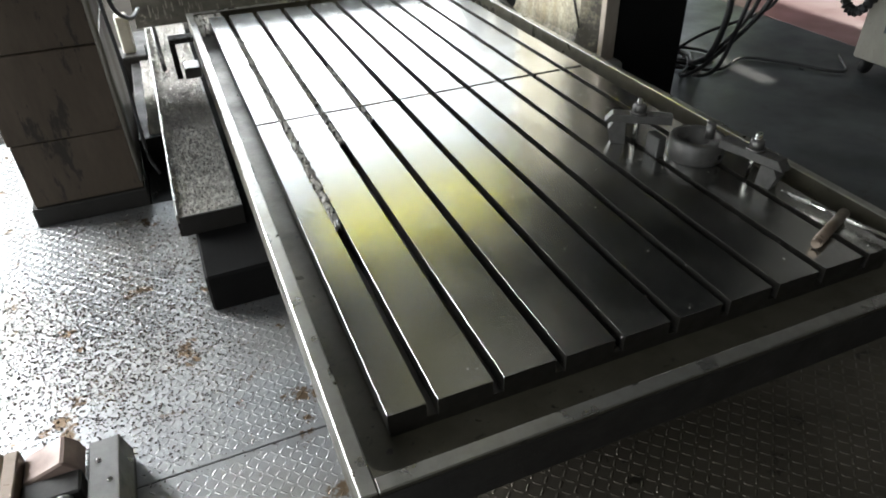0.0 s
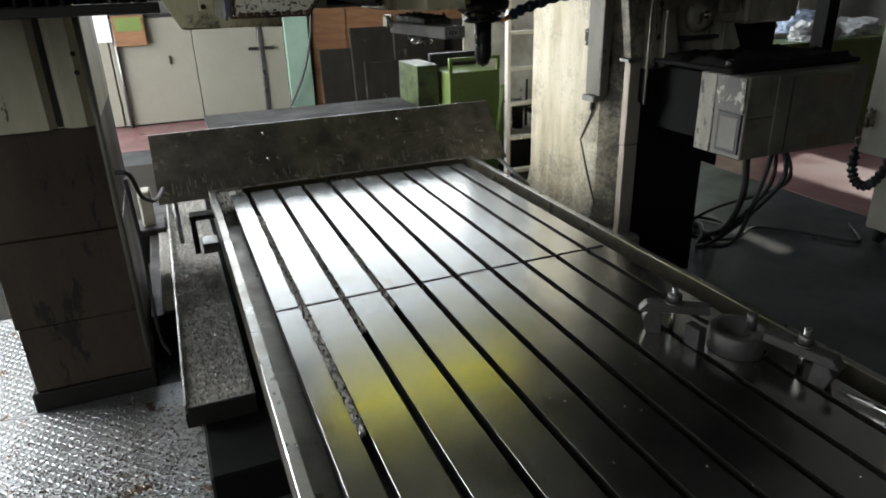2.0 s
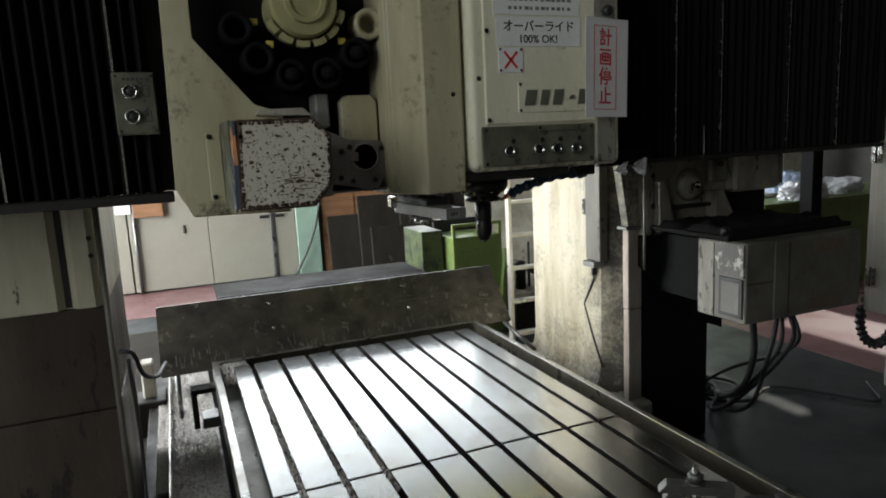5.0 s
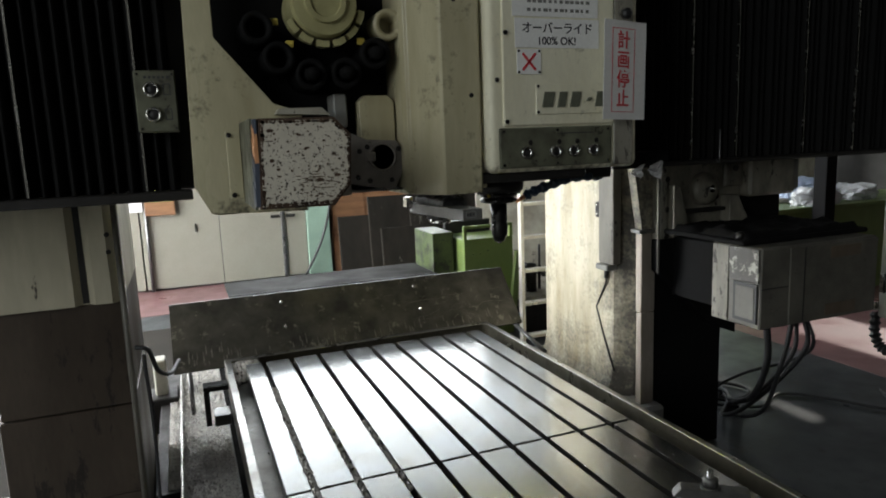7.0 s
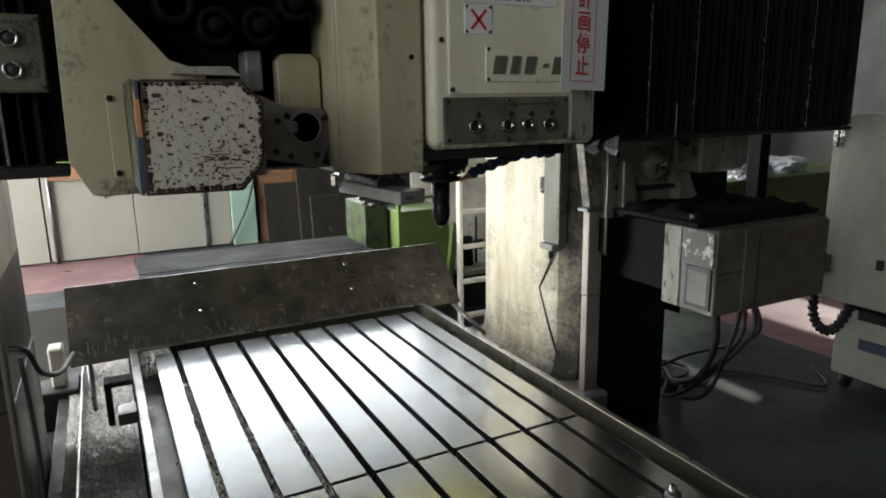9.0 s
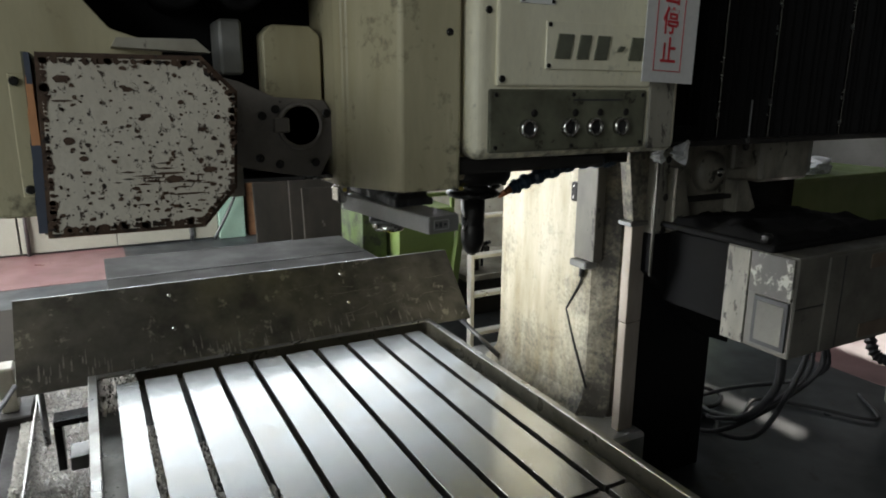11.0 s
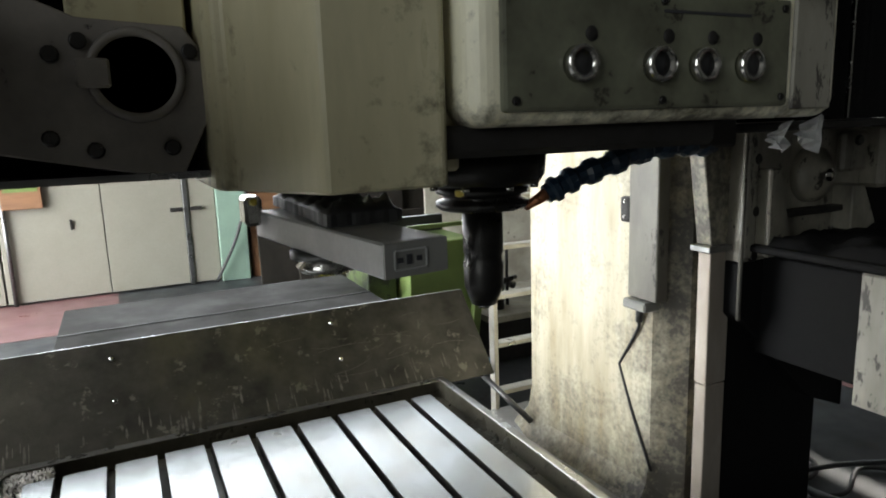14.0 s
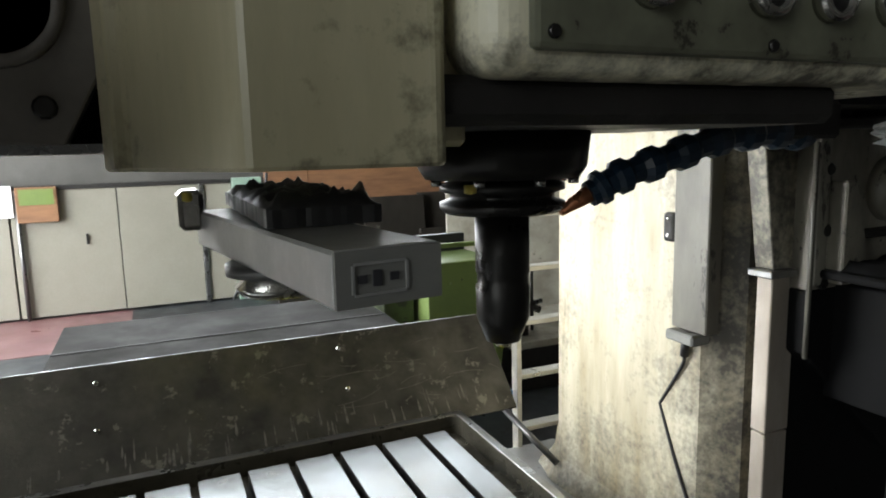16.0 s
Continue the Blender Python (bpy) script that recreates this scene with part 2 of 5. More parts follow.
FLAKING = mat("flaking_pale_paint", (0.27, 0.255, 0.21), 0.55, 0.0, (0.15, 0.14, 0.115), 7, 0.9, 0.3, 60, stretch=(1, 1, 0.35), third=(0.045, 0.04, 0.034), third_scale=30, cut=0.545)
# brighter copy of the cream: light on the head's front put into paint
LIT_CREAM = mat("lit_cream_paint", (0.82, 0.79, 0.62), 0.4, 0.0, (0.68, 0.64, 0.47), 5.0, 1.0, 0.06, 90, stretch=(1, 1, 0.35), third=(0.16, 0.14, 0.10), third_scale=19, cut=0.70)
COLUMN_CREAM = mat("aged_column_paint", (0.60, 0.56, 0.42), 0.45, 0.0, (0.36, 0.325, 0.23), 4.0, 1.0, 0.08, 90, stretch=(1, 1, 0.25), third=(0.06, 0.05, 0.036), third_scale=15, cut=0.64)
grime_shaded(LIT_CREAM, (0.04, 0.034, 0.026), (20.0, 21.0, 0.0), (1.165, 1.09, 0.42), 40.0)
DARK_GREEN = mat("mottled_green_paint", (0.068, 0.10, 0.03), 0.5, 0.0, (0.03, 0.038, 0.018), 5, 1.0, 0.15, 70, third=(0.018, 0.02, 0.015), third_scale=7, cut=0.53)
WORN_WHITE = mat("worn_white_cabinet_paint", (0.44, 0.42, 0.36), 0.48, 0.0, (0.31, 0.29, 0.24), 4, 1.0, 0.1, 80, stretch=(1, 1, 0.5), third=(0.10, 0.085, 0.065), third_scale=24, cut=0.645)
BLUE_TAG = mat("blue_plastic", (0.03, 0.16, 0.36), 0.4, 0.0, (0.02, 0.10, 0.25), 20, 0.6, 0.05, 90)
ALU = mat("worn_aluminium", (0.70, 0.68, 0.62), 0.38, 0.8, (0.52, 0.48, 0.38), 9, 0.7, 0.1, 90)
PAPER = mat("white_paper", (0.80, 0.80, 0.78), 0.6, 0.0, (0.72, 0.72, 0.70), 4, 0.5, 0.03, 60)
RED_INK = mat("red_ink", (0.62, 0.04, 0.05), 0.6, 0.0, (0.5, 0.03, 0.04), 9, 0.4, 0.0, 60)
BLACK_INK = mat("black_ink", (0.03, 0.03, 0.035), 0.6, 0.0, (0.05, 0.05, 0.05), 9, 0.4, 0.0, 60)
BLUE_PAINT = mat("slate_blue_paint", (0.075, 0.09, 0.125), 0.5, 0.0, (0.05, 0.06, 0.08), 6, 0.6, 0.05, 70)
ORANGE = mat("faded_orange_paint", (0.62, 0.30, 0.14), 0.5, 0.0, (0.48, 0.24, 0.12), 6, 0.6, 0.05, 70)
BROWN_HANDLE = mat("browned_handle", (0.17, 0.13, 0.10), 0.4, 0.5, (0.10, 0.08, 0.06), 14, 0.6, 0.05, 90)
STAIN = mat("dried_coolant_stain", (0.21, 0.197, 0.165), 0.6, 0.3, (0.11, 0.10, 0.085), 60, 1.0, 0.1, 120)
CLAMP_STEEL = mat("worn_clamp_steel", (0.125, 0.122, 0.117), 0.45, 0.6, (0.065, 0.063, 0.06), 16, 0.8, 0.12, 120, third=(0.04, 0.036, 0.032), third_scale=26, cut=0.62)
COPPER = mat("copper_nozzle", (0.62, 0.25, 0.12), 0.35, 0.7, (0.45, 0.18, 0.09), 20, 0.6, 0.05, 90)
HOSE_BLUE = mat("dark_blue_hose", (0.012, 0.03, 0.055), 0.4, 0.0, (0.01, 0.015, 0.02), 20, 0.6, 0.05, 90)
YELLOW = mat("yellow_tag", (0.66, 0.52, 0.10), 0.5, 0.0, (0.5, 0.4, 0.08), 20, 0.6, 0.0, 90)
PLASTIC_BAG = mat("white_plastic_bag", (0.55, 0.56, 0.57), 0.3, 0.0, (0.60, 0.62, 0.66), 7, 0.7, 0.3, 60)
BLUE_BAG = mat("pale_blue_bag", (0.30, 0.37, 0.48), 0.35, 0.0, (0.38, 0.46, 0.62), 7, 0.7, 0.3, 60)
BROWN_TAPE = mat("brown_patch", (0.13, 0.10, 0.07), 0.6, 0.0, (0.09, 0.07, 0.05), 8, 0.6, 0.05, 60)
WINDOW_SKY = glow("daylit_window", (0.93, 0.97, 1.0), 9.0)
SHUTTER_SKY = glow("daylit_yard", (0.93, 0.97, 1.0), 5.0)
PANE_FILL = glow("added_pane_glow", (0.85, 0.93, 1.0), 1.4)


def translucent(name, colour, mottle):
    m = bpy.data.materials.new(name)
    m.use_nodes = True
    nt = m.node_tree
    out = nt.nodes["Material Output"]
    nt.nodes.remove(nt.nodes["Principled BSDF"])
    n = nt.nodes.new("ShaderNodeTexNoise")
    n.inputs["Scale"].default_value, n.inputs["Detail"].default_value = 4.0, 6.0
    ra = nt.nodes.new("ShaderNodeMapRange")
    ra.inputs[1].default_value, ra.inputs[2].default_value = 0.35, 0.65
    mx = nt.nodes.new("ShaderNodeMix")
    mx.data_type = "RGBA"
    mx.inputs[6].default_value, mx.inputs[7].default_value = (*colour, 1), (*mottle, 1)
    a, b, c = nt.nodes.new("ShaderNodeBsdfTranslucent"), nt.nodes.new("ShaderNodeBsdfDiffuse"), nt.nodes.new("ShaderNodeMixShader")
    c.inputs[0].default_value = 0.25
    for x, y in ((n.outputs[0], ra.inputs[0]), (ra.outputs[0], mx.inputs[0]), (mx.outputs[2], a.inputs[0]), (mx.outputs[2], b.inputs[0]), (a.outputs[0], c.inputs[1]), (b.outputs[0], c.inputs[2]), (c.outputs[0], out.inputs[0])):
        nt.links.new(x, y)
    return m


VINYL = translucent("yellow_green_vinyl", (0.95, 0.86, 0.02), (0.50, 0.43, 0.02))
FOIL = mat("clear_tape", (0.75, 0.76, 0.76), 0.12, 0.2, (0.5, 0.5, 0.5), 30, 0.6, 0.4, 60)


# ---- builders ----
def thing(name, at, label, category, group="", kind=""):
    e = new(name)
    e.location = at
    e.empty_display_size = 0.1
    return tagged(e, label, category, group, kind)


def part(name, bm, material, parent=None, label=""):
    """Links a bmesh, in world coordinates, as one mesh under parent."""
    me = bpy.data.meshes.new(name)
    bm.normal_update()
    bm.to_mesh(me)
    bm.free()
    me.materials.append(material)
    ob = new(name, me)
    if parent:
        ob.parent = parent
        up = Matrix.Translation(parent.location)
        if parent.parent:
            up = Matrix.Translation(parent.parent.location) @ up
        ob.matrix_parent_inverse = up.inverted() if parent.type == "EMPTY" else Matrix.Identity(4)
    if label:
        tagged(ob, label)
    return ob


def solid(name, bm, material, label, category, group="", kind=""):
    return tagged(part(name, bm, material), label, category, group, kind)


def block(x0, x1, y0, y1, z0, z1, bevel=0.0, segs=1):
    bm = bmesh.new()
    bmesh.ops.create_cube(bm, size=1)
    for v in bm.verts:
        v.co = (x0 if v.co.x < 0 else x1, y0 if v.co.y < 0 else y1, z0 if v.co.z < 0 else z1)
    if bevel:
        bmesh.ops.bevel(bm, geom=list(bm.edges), offset=bevel, segments=segs, affect="EDGES", profile=0.5)
    return bm


def add_block(bm, x0, x1, y0, y1, z0, z1):
    v = [bm.verts.new((x, y, z)) for x in (x0, x1) for y in (y0, y1) for z in (z0, z1)]
    for f in ((0, 1, 3, 2), (4, 6, 7, 5), (0, 4, 5, 1), (2, 3, 7, 6), (0, 2, 6, 4), (1, 5, 7, 3)):
        bm.faces.new([v[i] for i in f])
    return bm


def prism(points, axis, a, b, bevel=0.0):
    """An outline in the plane across axis, drawn out from a to b. Points: (u, v) with u, v the other two axes in order."""
    bm = bmesh.new()

    def put(u, v, w):
        return {"x": (w, u, v), "y": (u, w, v), "z": (u, v, w)}[axis]

    lo = [bm.verts.new(put(u, v, a)) for u, v in points]
    hi = [bm.verts.new(put(u, v, b)) for u, v in points]
    n = len(points)
    bm.faces.new(lo)
    bm.faces.new(hi[::-1])
    for i in range(n):
        bm.faces.new((lo[i], hi[i], hi[(i + 1) % n], lo[(i + 1) % n]))
    bmesh.ops.recalc_face_normals(bm, faces=bm.faces)
    if bevel:
        bmesh.ops.bevel(bm, geom=list(bm.edges), offset=bevel, segments=1, affect="EDGES")
    return bm


def lathe(profile, centre, axis="z", n=32):
    """Turns (radius, height) pairs round an axis through centre."""
    bm = bmesh.new()
    c = Vector(centre)
    rings = []
    for r, h in profile:
        ring = []
        for i in range(n):
            a = 2 * math.pi * i / n
            u, v = r * math.cos(a), r * math.sin(a)
            ring.append(bm.verts.new(c + Vector({"z": (u, v, h), "y": (u, h, v), "x": (h, u, v)}[axis])))
        rings.append(ring)
    for p, q in zip(rings, rings[1:]):
        for i in range(n):
            bm.faces.new((p[i], p[(i + 1) % n], q[(i + 1) % n], q[i]))
    for ring in (rings[0], rings[-1]):
        try:
            bm.faces.new(ring)
        except ValueError:
            pass
    bmesh.ops.recalc_face_normals(bm, faces=bm.faces)
    for f in bm.faces:
        f.smooth = len(f.verts) == 4
    return bm


def rod(a, b, r, n=12, r2=None):
    bm = bmesh.new()
    a, b = Vector(a), Vector(b)
    q = (b - a).to_track_quat("Z", "Y")
    bmesh.ops.create_cone(bm, cap_ends=True, segments=n, radius1=r, radius2=r if r2 is None else r2, depth=(b - a).length,
                          matrix=Matrix.Translation((a + b) / 2) @ q.to_matrix().to_4x4())
    for f in bm.faces:
        f.smooth = len(f.verts) == 4
    return bm


def smooth_line(points, steps=8):
    """Catmull-Rom through the points."""
    p = [Vector(v) for v in points]
    p = [2 * p[0] - p[1]] + p + [2 * p[-1] - p[-2]]
    out = []
    for i in range(1, len(p) - 2):
        for k in range(steps):
            t = k / steps
            a, b, c, d = p[i - 1:i + 3]
            out.append(0.5 * ((2 * b) + (c - a) * t + (2 * a - 5 * b + 4 * c - d) * t * t + (3 * b - a - 3 * c + d) * t ** 3))
    out.append(p[-2])
    return out


def tube(points, r, n=8, steps=8, ripple=0.0, every=2):
    bm = bmesh.new()
    line = smooth_line(points, steps)
    rings = []
    for i, c in enumerate(line):
        d = (line[min(i + 1, len(line) - 1)] - line[max(i - 1, 0)]).normalized()
        side = d.cross(Vector((0, 0, 1)))
        side = side.normalized() if side.length > 0.05 else Vector((1, 0, 0))
        up = side.cross(d)
        rr = r + (ripple if (i // every) % 2 else 0.0)
        rings.append([bm.verts.new(c + rr * (math.cos(2 * math.pi * k / n) * side + math.sin(2 * math.pi * k / n) * up)) for k in range(n)])
    for p, q in zip(rings, rings[1:]):
        for i in range(n):
            f = bm.faces.new((p[i], p[(i + 1) % n], q[(i + 1) % n], q[i]))
            f.smooth = ripple == 0
    bm.faces.new(rings[0][::-1])
    bm.faces.new(rings[-1])
    bmesh.ops.recalc_face_normals(bm, faces=bm.faces)
    return bm


def turned(bm, m):
    bmesh.ops.transform(bm, matrix=m, verts=bm.verts)
    return bm


def joined(*bms):
    out = bmesh.new()
    for b in bms:
        me = bpy.data.meshes.new("tmp")
        b.to_mesh(me)
        b.free()
        out.from_mesh(me)
        bpy.data.meshes.remove(me)
    return out


def bolts(parent, spots, r=0.012, axis="y", depth=0.008, material=None, name="bolt"):
    for c in spots:
        part(name, lathe([(r, 0), (r, -depth * 0.7), (r * 0.75, -depth)], c, axis, 10), material or BLACK_STEEL, parent)


def writing(text, centre, size, material, parent, name="lettering", turn=(90, 0, 0), wide=1.0):
    """Flat letters of the built-in font, as a mesh facing -y."""
    cu = bpy.data.curves.new("text", "FONT")
    cu.body, cu.size, cu.align_x, cu.align_y, cu.extrude, cu.offset = text, size, "CENTER", "CENTER", 0.0006, size * 0.012
    tmp = bpy.data.objects.new("text", cu)
    scene.collection.objects.link(tmp)
    dg = bpy.context.evaluated_depsgraph_get()
    me = bpy.data.meshes.new_from_object(tmp.evaluated_get(dg))
    bpy.data.objects.remove(tmp)
    bm = bmesh.new()
    bm.from_mesh(me)
    bmesh.ops.transform(bm, matrix=pose(*centre, *turn) @ Matrix.Diagonal((wide, 1, 1, 1)), verts=bm.verts)
    return part(name, bm, material, parent)

# ---- the room ----
def wall_with_hole(name, axis, at, thick, u0, u1, z0, z1, h, label):
    """A wall across axis with one opening h = (u0, u1, z0, z1)."""
    bm = bmesh.new()
    a, b = (at, at + thick)
    for p, q, r, s in ((u0, h[0], z0, z1), (h[1], u1, z0, z1), (h[0], h[1], z0, h[2]), (h[0], h[1], h[3], z1)):
        if q - p > 0.001 and s - r > 0.001:
            add_block(bm, *((a, b, p, q) if axis == "x" else (p, q, a, b)), r, s)
    return solid(name, bm, WALL, label, "wall", kind="structure")


TOP = 7.2
solid("ground", block(-40, 40, -40, 40, FLOOR - 0.3, FLOOR - 0.02), CONCRETE, "oil-stained grey concrete workshop floor", "floor", kind="structure")
solid("floor", block(-5.0, 3.7, -4.0, 9.0, FLOOR - 0.02, FLOOR - 0.006), CONCRETE, "dark oil-stained concrete floor round the machine", "floor", kind="structure")
solid("walkway", block(3.7, 9.0, -4.0, 9.0, FLOOR - 0.02, FLOOR - 0.004), RED_FLOOR, "worn red-painted walkway on the concrete", "floor", kind="structure")
solid("walkway", block(-3.2, -0.5, 7.4, 8.9, FLOOR - 0.006, FLOOR - 0.002), RED_FLOOR, "worn red-painted strip before the partition", "floor", kind="structure")
# opening added for the fill light, out of view
wall_with_hole("wall_west", "x", -5.3, 0.25, -4.2, 1.9, FLOOR - 0.02, TOP, (-3.7, -0.1, 1.1, 4.3), "unseen dull workshop wall with an opening added for fill light")
wall_with_hole("wall_west", "x", -5.3, 0.25, 1.9, 9.2, FLOOR - 0.02, TOP, (3.4, 8.6, FLOOR, 5.2), "dull workshop wall with a wide open shutter door")
wall_with_hole("wall_north", "y", 9.0, 0.25, -5.3, 9.2, FLOOR - 0.02, TOP, (-2.9, 8.6, 1.3, 4.3), "dull workshop wall with a long row of windows")
wall_with_hole("wall_east", "x", 9.0, 0.25, -4.2, 9.2, FLOOR - 0.02, 4.0, (4.0, 5.5, 2.7, 3.5), "dull workshop wall with a high window")
wall_with_hole("wall_east", "x", 9.0, 0.25, -4.2, 9.2, 4.0, TOP, (4.45, 5.45, 4.42, 4.68), "dull upper wall with a narrow window slit")
solid("wall_south", block(-5.3, 9.2, -4.25, -4.0, FLOOR - 0.02, TOP), WALL, "plain dull workshop wall", "wall", kind="structure")
solid("ceiling", block(-5.3, 9.2, -4.25, 9.25, TOP, TOP + 0.2), CEILING, "dark workshop roof", "ceiling", kind="structure")
win = thing("window_1", (1.0, 9.1, 1.3), "long daylit window row with thin steel mullions", "window", kind="structure")
BAY = 11.5 / 12
# dim upper and eastern panes are unseen, added to lighten the table
for i in range(12):
    x = -2.9 + i * BAY
    part("pane", block(x + 0.02, x + BAY - 0.02, 9.065, 9.075, 1.3, 2.55), WINDOW_SKY if i < 8 else PANE_FILL, win, "clear bright pane" if i < 8 else "dim glowing pane added to lighten the table's reflection")
    part("pane", block(x + 0.02, x + BAY - 0.02, 9.065, 9.075, 2.60, 4.3), PANE_FILL, win, "dim glowing pane added to lighten the table's reflection")
part("transom", block(-2.9, 8.6, 9.05, 9.09, 2.55, 2.60), DARK_CAST, win)
for i in range(1, 12):
    x = -2.9 + i * BAY
    part("mullion", block(x - 0.02, x + 0.02, 9.048, 9.092, 1.3, 4.3), DARK_CAST, win)
yard = solid("backdrop", block(-6.6, -6.55, 0.5, 10.5, FLOOR, 6.5), SHUTTER_SKY, "bright daylit yard outside the shutter door", "backdrop", kind="structure")
# checker plates beside and before the table; the first is added to brighten the sunlit floor
for x0, x1, y0, y1 in ((-3.4, -1.26, 2.255, 4.8), (-3.4, -0.6, 0.55, 2.25), (-3.4, -0.6, -1.2, 0.545), (-0.595, 1.9, -1.4, 0.8)):
    solid("checker_plate", block(x0, x1, y0, y1, FLOOR - 0.005, FLOOR, 0.0015), PLATE_DARK if x1 > 0 else PLATE_FLOOR, "dark brown steel checker plate before the table" if x1 > 0 else "worn steel checker plate, shiny from wear", "floor plate", "checker plates", kind="structure")


def lugs(x0, x1, y0, y1, pitch=0.0255, material=PLATE_FLOOR, height=0.0013):
    verts, faces = [], []
    for i in range(int((x1 - x0) / pitch)):
        for j in range(int((y1 - y0) / pitch)):
            cx, cy = x0 + (i + 0.5) * pitch, y0 + (j + 0.5) * pitch
            a = radians(45 if (i + j) % 2 else -45)
            ca, sa = math.cos(a), math.sin(a)
            k = len(verts)
            q = pitch / 0.0255
            for u, v, z in ((-0.0125 * q, 0, 0), (-0.006 * q, -0.0034 * q, 0), (0.006 * q, -0.0034 * q, 0), (0.0125 * q, 0, 0), (0.006 * q, 0.0034 * q, 0), (-0.006 * q, 0.0034 * q, 0), (-0.008 * q, 0, height), (0.008 * q, 0, height)):
                verts.append((cx + u * ca - v * sa, cy + u * sa + v * ca, FLOOR + z))
            faces += [(k + a_, k + b_, k + c_) for a_, b_, c_ in ((0, 1, 6), (0, 6, 5), (3, 4, 7), (3, 7, 2))] + [(k + 1, k + 2, k + 7, k + 6), (k + 4, k + 5, k + 6, k + 7)]
    me = bpy.data.meshes.new("tread_lug")
    me.from_pydata(verts, [], faces)
    me.materials.append(material)
    return tagged(new("tread_lug", me), "raised tread lugs of the checker plates", "tread", kind="stuff")


lugs(-3.0, -1.28, 2.27, 3.6)
lugs(-2.4, -0.62, 0.57, 2.23)
lugs(-2.4, -0.62, -0.6, 0.53)
lugs(-0.59, 1.85, -1.2, 0.58, 0.031, PLATE_DARK, 0.0024)

# ---- the table ----
HALF, LENGTH, CROSS = 0.742, 3.177, 1.582
table = thing("machine_table", (0, 1.59, -0.3), "long ground steel machine table with T-slots and a raised rim", "machine table")
part("tray", block(-0.83, 0.86, -0.15, 3.31, -0.115, -0.075), OILY_SHADED, table, "oily chip gutter round the table")
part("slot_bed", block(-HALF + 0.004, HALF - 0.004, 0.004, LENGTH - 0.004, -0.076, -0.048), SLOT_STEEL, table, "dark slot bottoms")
edges = [-HALF] + [s for k in range(9) for s in ((k - 4) * 0.16 - 0.0135, (k - 4) * 0.16 + 0.0135)] + [HALF]
for i in range(10):
    for y0, y1 in ((0, CROSS - 0.009), (CROSS + 0.009, LENGTH)):
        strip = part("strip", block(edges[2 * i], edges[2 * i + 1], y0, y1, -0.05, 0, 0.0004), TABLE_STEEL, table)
        # sides coloured darker than the top: slot dirt and painted slot shade
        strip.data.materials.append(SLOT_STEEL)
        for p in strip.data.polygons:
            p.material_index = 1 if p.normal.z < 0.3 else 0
R_IN, R_OUT = 0.815, 0.852
for b in ((-R_OUT, -R_IN, -0.167, 3.335, -0.14, 0), (R_IN + 0.034, R_OUT + 0.03, -0.167, 3.335, -0.14, 0), (-R_IN, R_IN + 0.034, -0.167, -0.130, -0.12, -0.001), (-R_IN, R_IN + 0.034, 3.297, 3.335, -0.14, -0.001)):
    rim = part("rim", block(*b, 0.003), RIM_STEEL, table)
    # rim sides coloured dark by facing, so shade is in the colour too
    rim.data.materials.append(OILY_SHADED)
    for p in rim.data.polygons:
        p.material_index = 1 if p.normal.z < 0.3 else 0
for sx, mid in ((-1, 0.0), (1, 0.034)):
    for yc, sy in ((-0.130, 1), (3.297, -1)):
        pts = [(sx * R_IN + mid, yc)] + [(mid + sx * (R_IN - 0.045 + 0.045 * math.sin(a)), yc + sy * (0.045 - 0.045 * math.cos(a))) for a in [k * math.pi / 12 for k in range(7)]]
        part("corner_fillet", prism(pts, "z", -0.11, -0.002), OILY_SHADED, table)
# thin added panel makes the rim's front face black
part("front_skirt", block(-0.853, 0.88, -0.1705, -0.167, -0.125, -0.012), DARK_CAST, table, "thin black panel over the rim's front face")
part("underframe", block(-0.80, 0.80, 0.45, 3.28, -0.34, -0.116, 0.01), DARK_CAST, table)
bed = thing("machine_bed", (0, 2, FLOOR), "dark cast-iron machine bed under the table", "machine bed")
part("body", block(-0.56, 0.56, 0.6, 4.9, FLOOR, -0.34, 0.01), DARK_CAST, bed)
# added black block stands for the shadow below the trough
part("side_box", block(-1.07, -0.561, 1.27, 4.6, FLOOR, -0.431, 0.01), BELLOWS, bed, "black block in place of the shadow under the trough")
part("foot", block(0.95, 1.42, 2.15, 3.45, FLOOR, -0.27, 0.02), LIGHT_STEEL, bed, "shiny oily column foot")

# bracket on the table's side
hook = thing("dog_bracket", (-0.9, 3.1, -0.2), "dark bent steel stop bracket on the table's side", "bracket")
part("arm", block(-0.985, -0.853, 3.02, 3.12, -0.075, -0.05, 0.003), BLACK_STEEL, hook)
part("leg", block(-0.985, -0.955, 3.02, 3.12, -0.27, -0.076, 0.003), BLACK_STEEL, hook)
part("pad", block(-0.94, -0.853, 3.0, 3.13, -0.27, -0.21, 0.003), GREY_STEEL, hook, "bare steel pad")

# chip trough
trough = thing("chip_trough", (-1.0, 3, -0.43), "steel chip trough filled with shiny metal swarf", "chip trough")
part("base", block(-1.125, -0.86, 1.60, 4.7, -0.428, -0.365), DARK_CAST, trough)
part("side", block(-1.125, -1.115, 1.60, 4.7, -0.365, -0.325, 0.002), RIM_STEEL, trough)
part("lip", block(-1.115, -0.86, 1.595, 1.605, -0.428, -0.34, 0.002), DARK_CAST, trough)
random.seed(4)
verts, faces = [], []
